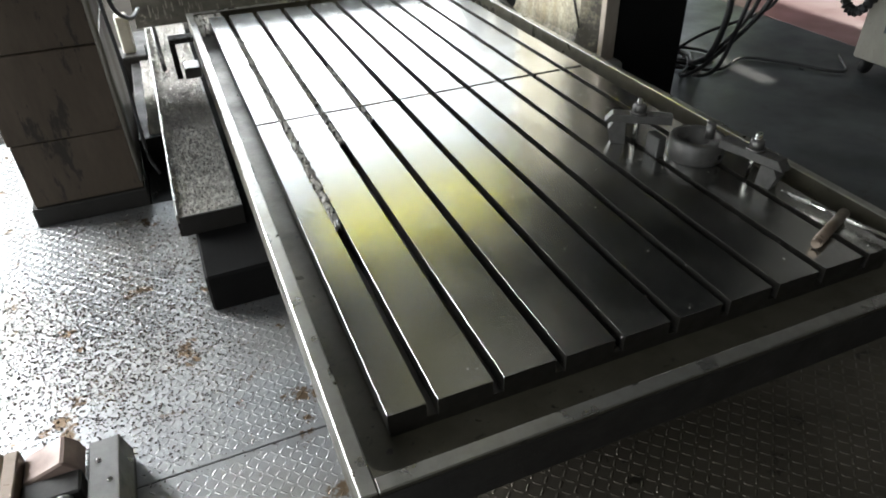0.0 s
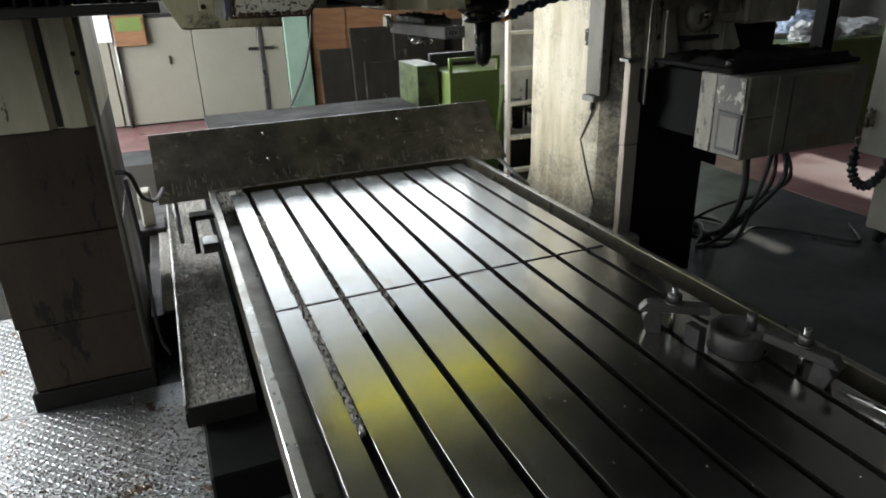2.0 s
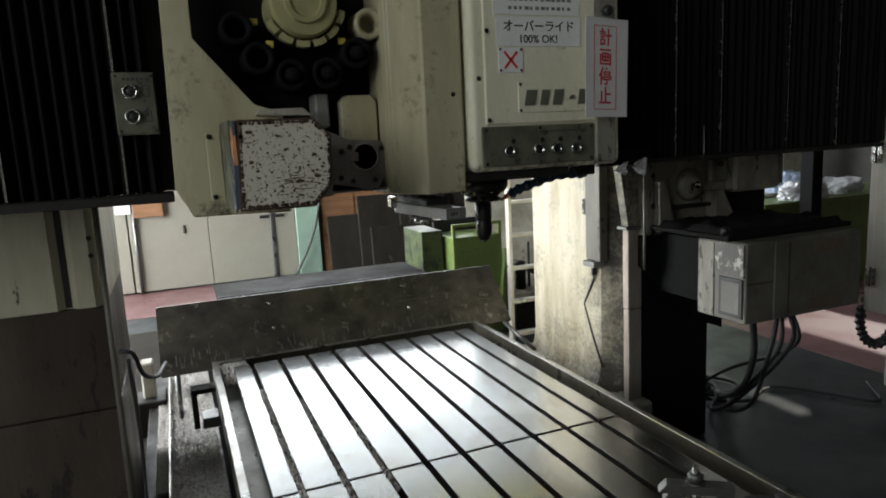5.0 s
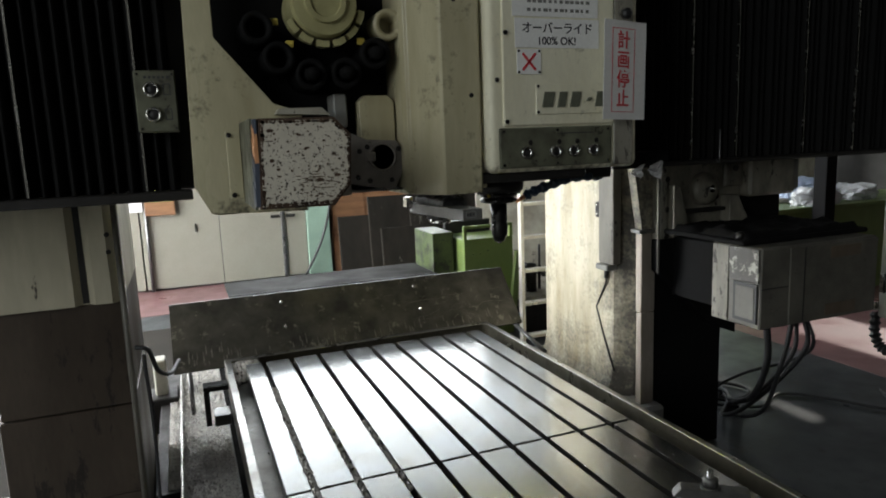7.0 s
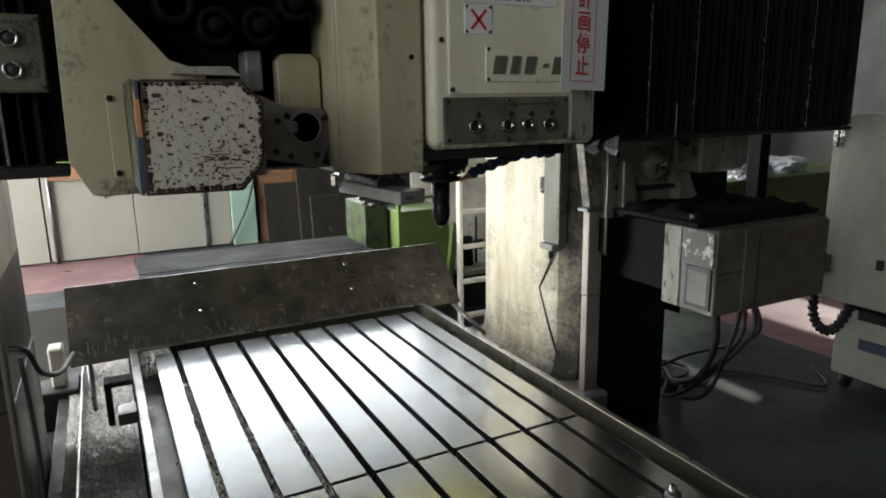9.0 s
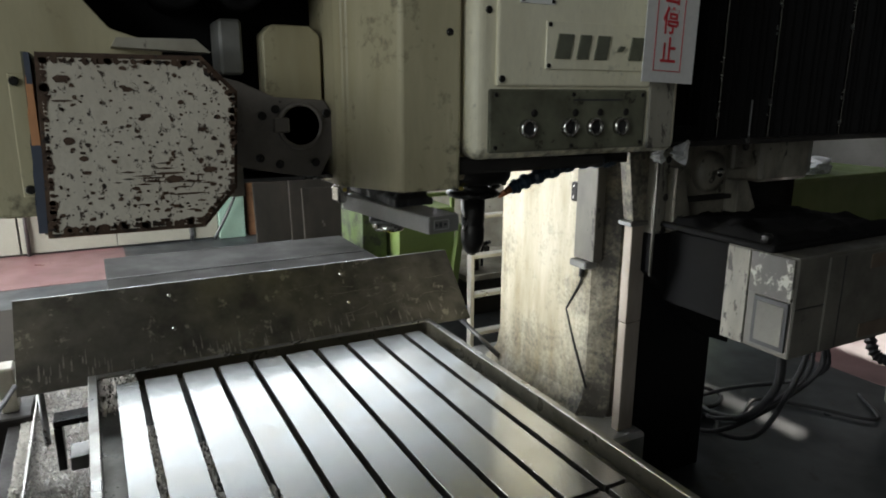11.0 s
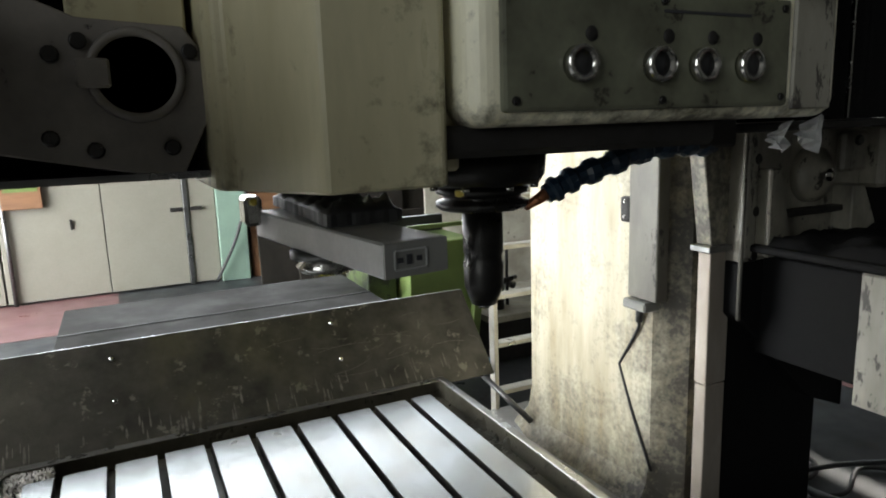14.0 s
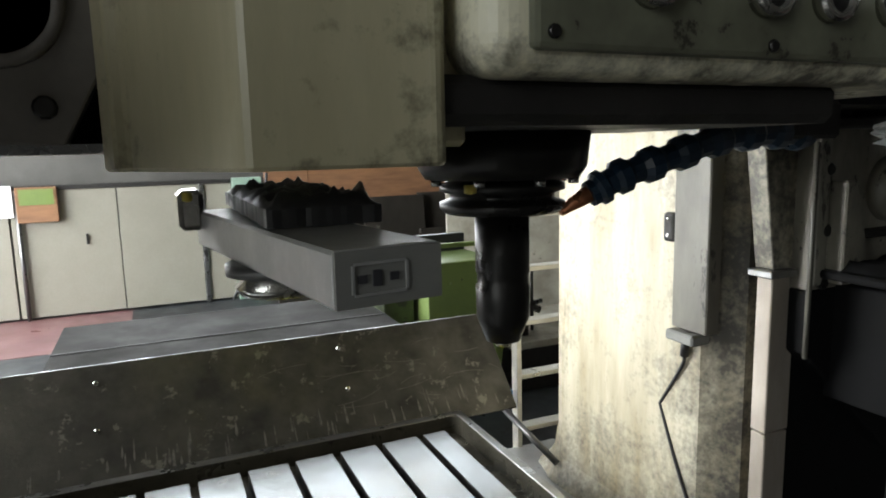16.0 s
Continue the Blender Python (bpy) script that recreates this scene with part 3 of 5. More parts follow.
for _ in range(14000):
    if random.random() < 0.72:
        x, y, z = random.uniform(-1.11, -0.87), 1.61 + 3.0 * random.random() ** 1.3, -0.352
    else:
        x, y, z = random.uniform(-1.19, -1.13), random.uniform(2.63, 3.9), -0.405
    s, a = random.uniform(0.0025, 0.0075), random.uniform(0, 6.28)
    k = len(verts)
    for u, v, w in ((-s, 0, 0), (s, 0, random.uniform(0, s)), (s * 0.3, s * 0.7, s * random.uniform(0.3, 1.0)), (0, -s * 0.4, s * 0.9)):
        verts.append((x + u * math.cos(a) - v * math.sin(a), y + u * math.sin(a) + v * math.cos(a), z + w + random.uniform(-0.006, 0.012)))
    faces += [(k, k + 1, k + 2), (k, k + 3, k + 1), (k + 1, k + 3, k + 2), (k, k + 2, k + 3)]
me = bpy.data.meshes.new("swarf")
me.from_pydata(verts, [], faces)
me.materials.append(CHIPS)
tagged(new("swarf", me), "heap of small shiny metal chips in the trough", "swarf", kind="stuff")
part("swarf_bed", block(-1.115, -0.86, 1.606, 4.69, -0.365, -0.352), CHIP_BED, trough)
ledge = solid("side_ledge", block(-1.25, -1.128, 2.60, 4.6, FLOOR, -0.405, 0.004), DARK_CAST, "chip-covered steel ledge beside the trough", "ledge")
# chips left in the slots and in the gutter
verts, faces = [], []
for _ in range(4200):
    q = random.random()
    if q < 0.52:
        x, y, z = -0.64 + random.uniform(-0.011, 0.011), random.uniform(0.75, 2.7), -0.010
    elif q < 0.66:
        x, y, z = -0.48 + random.uniform(-0.011, 0.011), random.uniform(1.3, 2.5), -0.018
    elif q < 0.74:
        x, y, z = -0.32 + random.uniform(-0.011, 0.011), random.uniform(1.45, 2.1), -0.018
    else:
        x, y, z = random.uniform(-0.812, -0.66), 3.29 - 0.35 * random.random() ** 2, -0.03
        if x > -HALF and y < LENGTH:
            continue
    s, a = random.uniform(0.003, 0.0085), random.uniform(0, 6.28)
    k = len(verts)
    for u, v, w in ((-s, 0, 0), (s, 0, random.uniform(0, s)), (s * 0.3, s * 0.7, s * 0.6), (0, -s * 0.4, s * 0.9)):
        verts.append((x + u * math.cos(a) - v * math.sin(a), y + u * math.sin(a) + v * math.cos(a), z + w + random.uniform(-0.01, 0.022)))
    faces += [(k, k + 1, k + 2), (k, k + 3, k + 1), (k + 1, k + 3, k + 2), (k, k + 2, k + 3)]
for _ in range(160):
    x, y, z = random.uniform(-0.73, 0.73), 3.1 * random.random() ** 1.4, 0.0
    s, a = random.uniform(0.001, 0.004), random.uniform(0, 6.28)
    k = len(verts)
    for u, v, w in ((-s, 0, 0), (s, 0, 0), (s * 0.3, s * 0.7, s * 0.4), (0, -s * 0.4, s * 0.6)):
        verts.append((x + u * math.cos(a) - v * math.sin(a), y + u * math.sin(a) + v * math.cos(a), z + w))
    faces += [(k, k + 1, k + 2), (k, k + 3, k + 1), (k + 1, k + 3, k + 2), (k, k + 2, k + 3)]
me = bpy.data.meshes.new("slot_chips")
me.from_pydata(verts, [], faces)
me.materials.append(CHIPS)
me.materials.append(DARK_CHIPS)
for i, p in enumerate(me.polygons):
    p.material_index = (i // 4 * 7) % 5 > 3
tagged(new("slot_chips", me), "metal chips left in the table's slots", "swarf", kind="stuff")

# grit and chips strewn over the floor plates beside the trough
verts, faces = [], []
for _ in range(12000):
    x, y = random.gauss(-1.42, 0.30), random.gauss(1.38, 0.40)
    if x > -0.88 or x < -2.6 or y < 0.5 or (x < -1.24 and y > 2.24) or y > 3.2:
        continue
    s, a = random.uniform(0.002, 0.0062), random.uniform(0, 6.28)
    k = len(verts)
    for u, v, w in ((-s, 0, 0), (s, 0, 0), (s * 0.3, s * 0.8, 0), (0, s * 0.2, s * 0.8)):
        verts.append((x + u * math.cos(a) - v * math.sin(a), y + u * math.sin(a) + v * math.cos(a), FLOOR + 0.0005 + w))
    faces += [(k, k + 1, k + 3), (k + 1, k + 2, k + 3), (k + 2, k, k + 3)]
me = bpy.data.meshes.new("floor_grit")
me.from_pydata(verts, [], faces)
for m in (DARK_CHIPS, CHIPS, RUSTY_CHIPS):
    me.materials.append(m)
for i, p in enumerate(me.polygons):
    p.material_index = (0, 2, 0, 0, 2, 0, 1)[(i // 3 * 5) % 7]
tagged(new("floor_grit", me), "rusty and bright metal chips strewn on the floor plates", "swarf", kind="stuff")

# ---- chip guard behind the table ----
guard = thing("chip_guard", (0, 3.5, -0.1), "scratched leaning steel chip guard plate behind the table", "guard plate")
part("plate", prism([(3.375, -0.055), (3.38, -0.062), (3.705, 0.284), (3.70, 0.291)], "x", -1.135, 1.175), PLATE_STEEL, guard)
part("stay", rod((1.12, 3.40, -0.06), (1.20, 3.1, -0.2), 0.014), GREY_STEEL, guard)
part("stay", rod((-1.05, 3.42, -0.05), (-1.05, 3.45, -0.36), 0.014), GREY_STEEL, guard)
part("stay", rod((0.9, 3.42, -0.05), (0.9, 3.5, FLOOR), 0.014), GREY_STEEL, guard)
for x, z in ((-0.455, 0.235), (-0.455, 0.10), (0.462, 0.235), (0.462, 0.10)):
    y = 3.375 + (z + 0.055) / 0.346 * 0.325
    part("bolt", lathe([(0.011, 0.0), (0.010, 0.006), (0.004, 0.009)], (0, 0, 0), "z", 12), CHROME, guard).matrix_basis = Matrix.Translation((x, y - 0.004, z + 0.004)) @ Euler((radians(45), 0, 0)).to_matrix().to_4x4()

random.seed(21)
UP = Vector((0, 0.325, 0.346)).normalized()
OUT = Vector((0, -0.346, 0.325)).normalized()


def on_guard(x, h):
    """A point of the guard's face, h along its slope from the lower edge."""
    return Vector((x, 3.375, -0.055)) + UP * h + OUT * 0.0015


streaks = bmesh.new()
for k in range(75):
    x = random.choice((random.gauss(-0.85, 0.12), random.gauss(-0.2, 0.16), random.gauss(0.35, 0.15), random.gauss(0.8, 0.12)))
    h0, ln, w = random.uniform(0.015, 0.10), random.uniform(0.025, 0.075), random.uniform(0.0016, 0.006)
    if abs(x) < 1.1:
        q = [streaks.verts.new(on_guard(x + a, h0 + b)) for a, b in ((-w, 0.01), (0, 0), (w, 0.012), (w * 0.6, ln), (0.0, ln + 0.012), (-w * 0.7, ln * 0.9))]
        streaks.faces.new(q)
for k in range(26):
    cx, ch, r, a0 = random.uniform(0.25, 1.05), random.uniform(0.12, 0.36), random.uniform(0.03, 0.14), random.uniform(0, 6.28)
    last = None
    for i in range(9):
        a = a0 + i * random.uniform(0.08, 0.16)
        p = (cx + r * 1.6 * math.cos(a), ch + 0.5 * r * math.sin(a))
        if not (0.01 < p[1] < 0.46 and p[0] < 1.16):
            last = None
            continue
        pair = [streaks.verts.new(on_guard(p[0], p[1] + d)) for d in (-0.0011, 0.0011)]
        if last:
            streaks.faces.new((last[0], pair[0], pair[1], last[1]))
        last = pair
tagged(part("coolant_stain", streaks, STAIN, guard, "pale dried coolant streaks and scratches"), kind="stuff")
part("tag", block(1.165, 1.195, 3.44, 3.46, -0.075, -0.005, 0.004), BLUE_TAG, guard, "blue plastic tag")
part("bright_edge", block(-1.135, 1.175, 3.699, 3.706, 0.2865, 0.2915), GREY_STEEL, guard, "bare bright upper edge")

# ---- left column ----
lcol = thing("machine_column", (-1.5, 2.7, FLOOR), "machine column with browned steel covers below cream paint", "machine column")
part("skirting", block(-1.755, -1.245, 2.255, 3.21, FLOOR, -0.50, 0.006), DARK_CAST, lcol)
part("lower_cover", block(-1.735, -1.255, 2.272, 3.19, -0.50, -0.187, 0.004), BROWN_STEEL, lcol)
part("middle_cover", block(-1.742, -1.25, 2.266, 3.19, -0.183, 0.205, 0.004), BROWN_STEEL, lcol)
part("upper_cover", block(-1.735, -1.255, 2.272, 3.19, 0.209, 0.648, 0.004), BROWN_STEEL, lcol)
part("column_top", prism([(-1.95, 2.24), (-1.42, 2.24), (-1.395, 2.27), (-1.37, 2.27), (-1.345, 2.24), (-1.285, 2.24), (-1.25, 2.275), (-1.25, 3.15), (-1.95, 3.15)], "z", 0.65, 2.2), COLUMN_CREAM, lcol, "cream-painted upper column with a groove")
# dark strip paints the recess's shade along with its dirt
part("groove_grime", block(-1.394, -1.371, 2.2665, 2.2695, 0.655, 1.10), DARK_CAST, lcol, "dark strip for the groove's dirt and shade")
part("pale_strip", block(-1.735, -1.70, 2.232, 2.2395, 0.66, 1.10, 0.003), CREAM_DIRTY, lcol)
part("edge_bead", rod((-1.252, 2.25, -0.45), (-1.243, 2.25, 1.08), 0.013, 10), GRIME_SHADE, lcol)
bolts(lcol, [(-1.278, 2.238, 0.86), (-1.278, 2.238, 0.93)], 0.010)
lcol.location += Vector((-0.008, 0.0, -0.010))
pipe = solid("cable_hose", tube([(-1.23, 2.22, 0.45), (-1.18, 2.22, 0.43), (-1.16, 2.35, 0.30), (-1.12, 2.6, 0.20), (-1.09, 3.0, 0.14)], 0.010), BLACK, "thin black hose along the column", "hose")
pipe2 = solid("cable_hose", tube([(-1.2, 2.2, 0.42), (-1.19, 2.2, 0.1), (-1.2, 2.22, -0.3), (-1.17, 2.2, -0.42)], 0.008), BLACK, "thin black hose along the column", "hose")
sbox = thing("junction_box", (-1.2, 4.0, -0.3), "small white junction box on the bed's side", "junction box")
part("body", block(-1.28, -1.20, 3.92, 4.05, -0.36, -0.12, 0.01), CREAM_DIRTY, sbox)
part("base", block(-1.35, -1.14, 3.85, 4.1, FLOOR, -0.36, 0.008), DARK_CAST, sbox)

# ---- right column ----
rcol = thing("machine_column", (1.5, 2.7, FLOOR), "machine column in stained, streaked cream paint", "machine column")
arc = [(1.42 - 0.235 * math.cos(a), 3.0 + 0.2 * math.sin(a)) for a in [k * math.pi / 16 for k in range(9)]]
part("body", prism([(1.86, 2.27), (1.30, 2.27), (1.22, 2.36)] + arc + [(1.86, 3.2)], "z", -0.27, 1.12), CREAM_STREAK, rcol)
flare = bmesh.new()
outline = [(1.30, 2.27), (1.22, 2.36)] + arc
for lvl, (z, grow) in enumerate(((-0.27, 0.10), (-0.22, 0.045), (-0.15, 0.012), (-0.05, 0.002))):
    ring = [flare.verts.new((x - grow * (1 if i > 0 else 0.5), y + (grow if y > 3.1 else 0), z)) for i, (x, y) in enumerate(outline)]
    if lvl:
        for i in range(len(ring) - 1):
            flare.faces.new((last[i], last[i + 1], ring[i + 1], ring[i]))
    last = ring
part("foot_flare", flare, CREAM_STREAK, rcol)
part("slide_bar", block(1.165, 1.2165, 2.29, 2.425, 0.53, 1.12, 0.004), GRIME_SHADE, rcol, "grey bar with bare edges")
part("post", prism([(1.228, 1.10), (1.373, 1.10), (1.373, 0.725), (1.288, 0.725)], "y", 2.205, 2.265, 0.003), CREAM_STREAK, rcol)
part("ledge", block(1.258, 1.403, 2.185, 2.265, 0.706, 0.726, 0.003), GREY_STEEL, rcol)
part("guide_way", block(1.291, 1.381, 2.21, 2.26, 0.262, 0.704, 0.003), GUIDE, rcol, "worn bare steel guide way")
part("guide_way", block(1.294, 1.381, 2.212, 2.26, -0.272, 0.257, 0.003), GUIDE, rcol, "worn bare steel guide way")
part("way_cover", block(1.383, 1.87, 2.225, 2.26, FLOOR + 0.001, 1.10, 0.004), BELLOWS, rcol, "black way cover")
part("side_cover", block(1.862, 1.89, 2.272, 3.2, FLOOR + 0.001, 1.1, 0.004), BELLOWS, rcol, "black way cover")
vinyl = thing("vinyl_curtain", (0.3, 3.05, 1.2), "yellow-green translucent vinyl sheet hung between the columns", "curtain")
bm = bmesh.new()
grid = [[bm.verts.new((-0.30 + 1.45 * i / 40, 3.05 + 0.012 * math.sin(i * 1.1) + 0.006 * math.sin(i * 2.7 + j), 1.34 + 0.60 * j / 8 + 0.02 * math.sin(i * 0.7) * (j == 0))) for j in range(9)] for i in range(41)]
for i in range(40):
    for j in range(8):
        bm.faces.new((grid[i][j], grid[i + 1][j], grid[i + 1][j + 1], grid[i][j + 1])).smooth = True
part("sheet", bm, VINYL, vinyl)
part("rail", rod((-1.208, 3.05, 1.95), (1.2, 3.05, 1.95), 0.015), GREY_STEEL, vinyl)
part("rail_bracket", block(1.195, 1.24, 3.0, 3.1, 1.05, 1.98, 0.004), DARK_CAST, vinyl)
switch = thing("limit_switch", (1.2, 2.47, 0.83), "small black limit switch on the column face", "switch")
part("body", block(1.19, 1.221, 2.455, 2.50, 0.775, 0.865, 0.01, 2), BLACK_STEEL, switch)
bolts(switch, [(1.19, 2.477, 0.795), (1.19, 2.477, 0.845)], 0.006, "x", 0.003, CHROME)
plug = thing("cable_connector", (1.2, 2.35, 0.5), "dark cable connector with a kinked black wire", "connector")
part("housing", block(1.145, 1.2165, 2.32, 2.43, 0.492, 0.524, 0.006), GREY_PAINT, plug)
part("bolt", lathe([(0.016, 0), (0.014, 0.012)], (1.19, 2.37, 0.524), "z", 10), BLACK_STEEL, plug)
part("gland", rod((1.20, 2.40, 0.492), (1.205, 2.41, 0.435), 0.013), BLACK, plug)
part("wire", tube([(1.205, 2.41, 0.44), (1.208, 2.42, 0.40), (1.212, 2.508, 0.258), (1.212, 2.512, 0.246), (1.212, 2.505, 0.225), (1.212, 2.43, 0.06), (1.212, 2.342, -0.10)], 0.0055, 8, 4), BLACK, plug, "kinked black wire")

# ---- cross beam with bellows ----
beam = thing("cross_beam", (0.5, 2.1, 1.1), "wide machine cross beam behind black bellows", "cross beam")
part("body", block(-2.9, 2.9, 1.93, 2.355, 1.10, 2.7, 0.01), DARK_CAST, beam)
part("lower_ledge", block(-2.9, -0.955, 1.82, 1.93, 1.065, 1.098, 0.004), DARK_CAST, beam)
part("lower_ledge", block(0.84, 2.76, 1.84, 1.93, 1.078, 1.098, 0.004), DARK_CAST, beam)


def bellows(name, x0, x1, pitch, bright, label):
    b = thing(name, ((x0 + x1) / 2, 1.9, 1.1), label, "bellows")
    n = int(round((x1 - x0) / pitch))
    fold = prism([(-pitch / 2, 0.055), (-pitch * 0.12, 0.004), (0, 0.0), (pitch * 0.12, 0.004), (pitch / 2, 0.055), (pitch / 2, 0.07), (-pitch / 2, 0.07)], "z", 1.10, 2.6)
    me = bpy.data.meshes.new("fold")
    fold.to_mesh(me)
    fold.free()
    me.materials.append(BELLOWS)
    for i in range(n):
        o = new("fold", me)
        o.parent = b
        o.matrix_parent_inverse = Matrix.Translation(b.location).inverted()
        o.location = (x0 + (i + 0.5) * pitch, 1.85 + 0.006 * math.sin(i * 2.4), 0)
        if i in bright:
            part("stiffener", block(o.location.x - 0.0035, o.location.x + 0.0035, o.location.y - 0.006, o.location.y + 0.004, 1.102, 2.6), CHROME, b, "bare metal stiffener strip")
    return b


bel_w = bellows("bellows_cover", -2.86, -0.97, 0.045, (5, 13, 23, 31, 39), "black pleated bellows on the beam, metal strips between")
bel_e = bellows("bellows_cover", 0.86, 2.75, 0.045, (9, 15, 25, 33), "black pleated bellows on the beam, metal strips between")
hookwire = solid("wire_hook", tube([(1.46, 1.845, 1.24), (1.46, 1.845, 1.13), (1.455, 1.84, 1.10), (1.44, 1.83, 1.085), (1.425, 1.83, 1.10)], 0.0035), GREY_STEEL, "thin bent wire hanging before the bellows", "wire")

# ---- push-button box on the left bellows ----
pb = thing("button_box", (-1.02, 1.83, 1.3), "grey two-button control box, grimy", "control box")
part("body", block(-1.087, -0.955, 1.80, 1.85, 1.302, 1.508, 0.004), GREY_PANEL, pb)
part("faceplate", block(-1.081, -0.961, 1.797, 1.801, 1.308, 1.502), GREY_PANEL, pb)
for z in (1.445, 1.362):
    part("button_ring", lathe([(0.025, 0), (0.025, -0.012), (0.018, -0.013), (0.018, -0.004), (0.001, -0.004)], (-1.035, 1.797, z), "y", 24), CHROME, pb)
    part("button", lathe([(0.0175, 0), (0.0175, -0.008), (0.001, -0.009)], (-1.035, 1.797, z), "y", 20), BLACK, pb)
    part("symbol", joined(*[block(x, x + 0.003, 1.7955, 1.797, z - 0.016, z + 0.016) for x in (-0.998, -0.978)], *[block(-0.998, -0.975, 1.7955, 1.797, zz, zz + 0.003) for zz in (z - 0.019, z + 0.016)]), BLACK_INK, pb)
part("lettering", joined(*[block(-1.055 + i * 0.014, -1.046 + i * 0.014, 1.7955, 1.797, 1.481, 1.489) for i in range(6)]), BLACK_INK, pb)
bolts(pb, [(-1.075, 1.797, 1.495), (-0.967, 1.797, 1.495), (-1.075, 1.797, 1.315), (-0.967, 1.797, 1.315)], 0.004, "y", 0.003)

# ---- tool magazine ----
mag = thing("tool_magazine", (-0.5, 1.9, 1.1), "tool magazine with a cream cover plate and dark open housing", "tool magazine")
part("cover_plate", prism([(-0.918, 2.5), (-0.95, 1.11), (-0.90, 1.01), (-0.56, 1.0), (-0.56, 1.36), (-0.657, 1.392), (-0.843, 1.618), (-0.843, 2.5)], "y", 1.79, 1.82, 0.002), CREAM, mag)
part("cover_foot", prism([(1.823, 1.003), (1.823, 1.06), (1.95, 1.06), (1.95, 1.003)], "x", -0.89, -0.56), CREAM_DIRTY, mag)
part("housing", prism([(-0.86, 2.5), (-0.86, 1.6), (-0.66, 1.37), (-0.56, 1.34), (-0.56, 1.062), (-0.17, 1.062), (-0.17, 2.5)], "y", 1.93, 2.2), BELLOWS, mag, "black open housing")
part("housing_edge", block(-0.5, -0.17, 1.78, 1.94, 1.055, 1.064), GREY_STEEL, mag)
hub = lathe([(0.001, 1.712), (0.052, 1.712), (0.055, 1.704), (0.072, 1.704), (0.076, 1.718), (0.112, 1.722), (0.12, 1.745), (0.12, 1.93)], (-0.463, 0, 1.735), "y", 48)
for f in hub.faces:
    f.smooth = False
part("hub", hub, YELLOW_LIT, mag, "round cream hub with reflected yellow light in its colour")
for k in range(6):
    a0 = radians(205 + k * 24 * 1.05)
    pts = [(-0.463 + r * math.cos(a0 + s), 1.735 + r * math.sin(a0 + s)) for r, s in ((0.128, 0), (0.150, 0.02), (0.150, 0.34), (0.128, 0.36))]
    pts = pts[:2] + [(-0.463 + 0.152 * math.cos(a0 + 0.18), 1.735 + 0.152 * math.sin(a0 + 0.18))] + pts[2:] + [(-0.463 + 0.129 * math.cos(a0 + 0.18), 1.735 + 0.129 * math.sin(a0 + 0.18))]
    part("ring_segment", prism(pts, "y", 1.745, 1.78), YELLOW_LIT, mag)
for ang, kind in ((200, 0), (228, 0), (257, 1), (287, 1), (318, 1), (345, 2)):
    a = radians(ang)
    c = (-0.463 + 0.25 * math.cos(a), 0, 1.735 + 0.25 * math.sin(a))
    if kind == 2:
        c = (-0.222, 0, 1.672)
    m = (BELLOWS, BELLOWS, CREAM)[kind]
    pot = part("tool_pot", lathe([(0.036, 1.86), (0.036, 1.76), (0.055, 1.755), (0.056, 1.78), (0.056, 1.93)], c, "y", 28), m, mag, "white tool pot ring" if kind == 2 else "")
    if kind == 1:
        part("tool_shank", lathe([(0.001, 1.72), (0.018, 1.72), (0.024, 1.74), (0.03, 1.80)], c, "y", 20), BELLOWS, pot)
    if ang in (200, 228, 318):
        t = (-0.463 + 0.185 * math.cos(a), 1.735 + 0.185 * math.sin(a))
        part("number_tag", block(t[0] - 0.014, t[0] + 0.014, 1.775, 1.785, t[1] - 0.012, t[1] + 0.012, 0.002), YELLOW, mag, "yellow number tag")
part("wing", prism([(-0.66, 1.352), (-0.65, 1.37), (-0.50, 1.372), (-0.47, 1.345)], "y", 1.72, 1.79), CREAM_DIRTY, mag)

ccov = thing("changer_cover", (-0.65, 1.55, 1.05), "chipped white steel cover box with hazard stripes on its side", "cover box")
front = [(-0.765, 1.322), (-0.54, 1.322), (-0.488, 1.268), (-0.498, 1.112), (-0.553, 1.05), (-0.778, 1.052)]
part("shell", prism(front, "y", 1.362, 1.84), RUST, ccov)
cx, cz = -0.63, 1.186
random.seed(8)
rust = bmesh.new()
loop = [(cx + (x - cx) * 0.955, cz + (z - cz) * 0.945) for x, z in front]
for i in range(6):
    (xa, za), (xb, zb) = loop[i], loop[(i + 1) % 6]
    n_ = int(math.hypot(xb - xa, zb - za) / 0.006)
    for k in range(n_):
        f = (k + random.random()) / n_
        x, z, r = xa + (xb - xa) * f, za + (zb - za) * f, random.uniform(0.002, 0.008)
        x, z = x + (cx - x) * 0.02, z + (cz - z) * 0.03
        rust.faces.new([rust.verts.new((x + r * random.uniform(0.6, 1.2) * math.cos(a), 1.3562, z + r * random.uniform(0.5, 1.1) * math.sin(a))) for a in (5.6, 4.7, 3.7, 2.6, 1.6, 0.6)])
for k in range(26):
    x, z, w = random.gauss(-0.60, 0.045), random.gauss(1.135, 0.02), random.uniform(0.008, 0.045)
    rust.faces.new([rust.verts.new((x + u * w, 1.3562, z + v * random.uniform(0.0008, 0.0022))) for u, v in ((-0.5, 0), (0.1, -1), (0.5, 0), (0.0, 1))])
for k in range(240):
    x, z, r = random.uniform(-0.765, -0.505), 1.065 + 0.24 * random.random() ** 1.5, 0.0014 + 0.0034 * random.random() ** 2
    if x > -0.545 and z < 1.10:
        continue
    w = r * random.uniform(0.8, 1.9)
    rust.faces.new([rust.verts.new((x + w * random.uniform(0.6, 1.2) * math.cos(a), 1.3562, z + r * random.uniform(0.5, 1.2) * math.sin(a))) for a in (5.6, 4.7, 3.7, 2.6, 1.6, 0.6)])
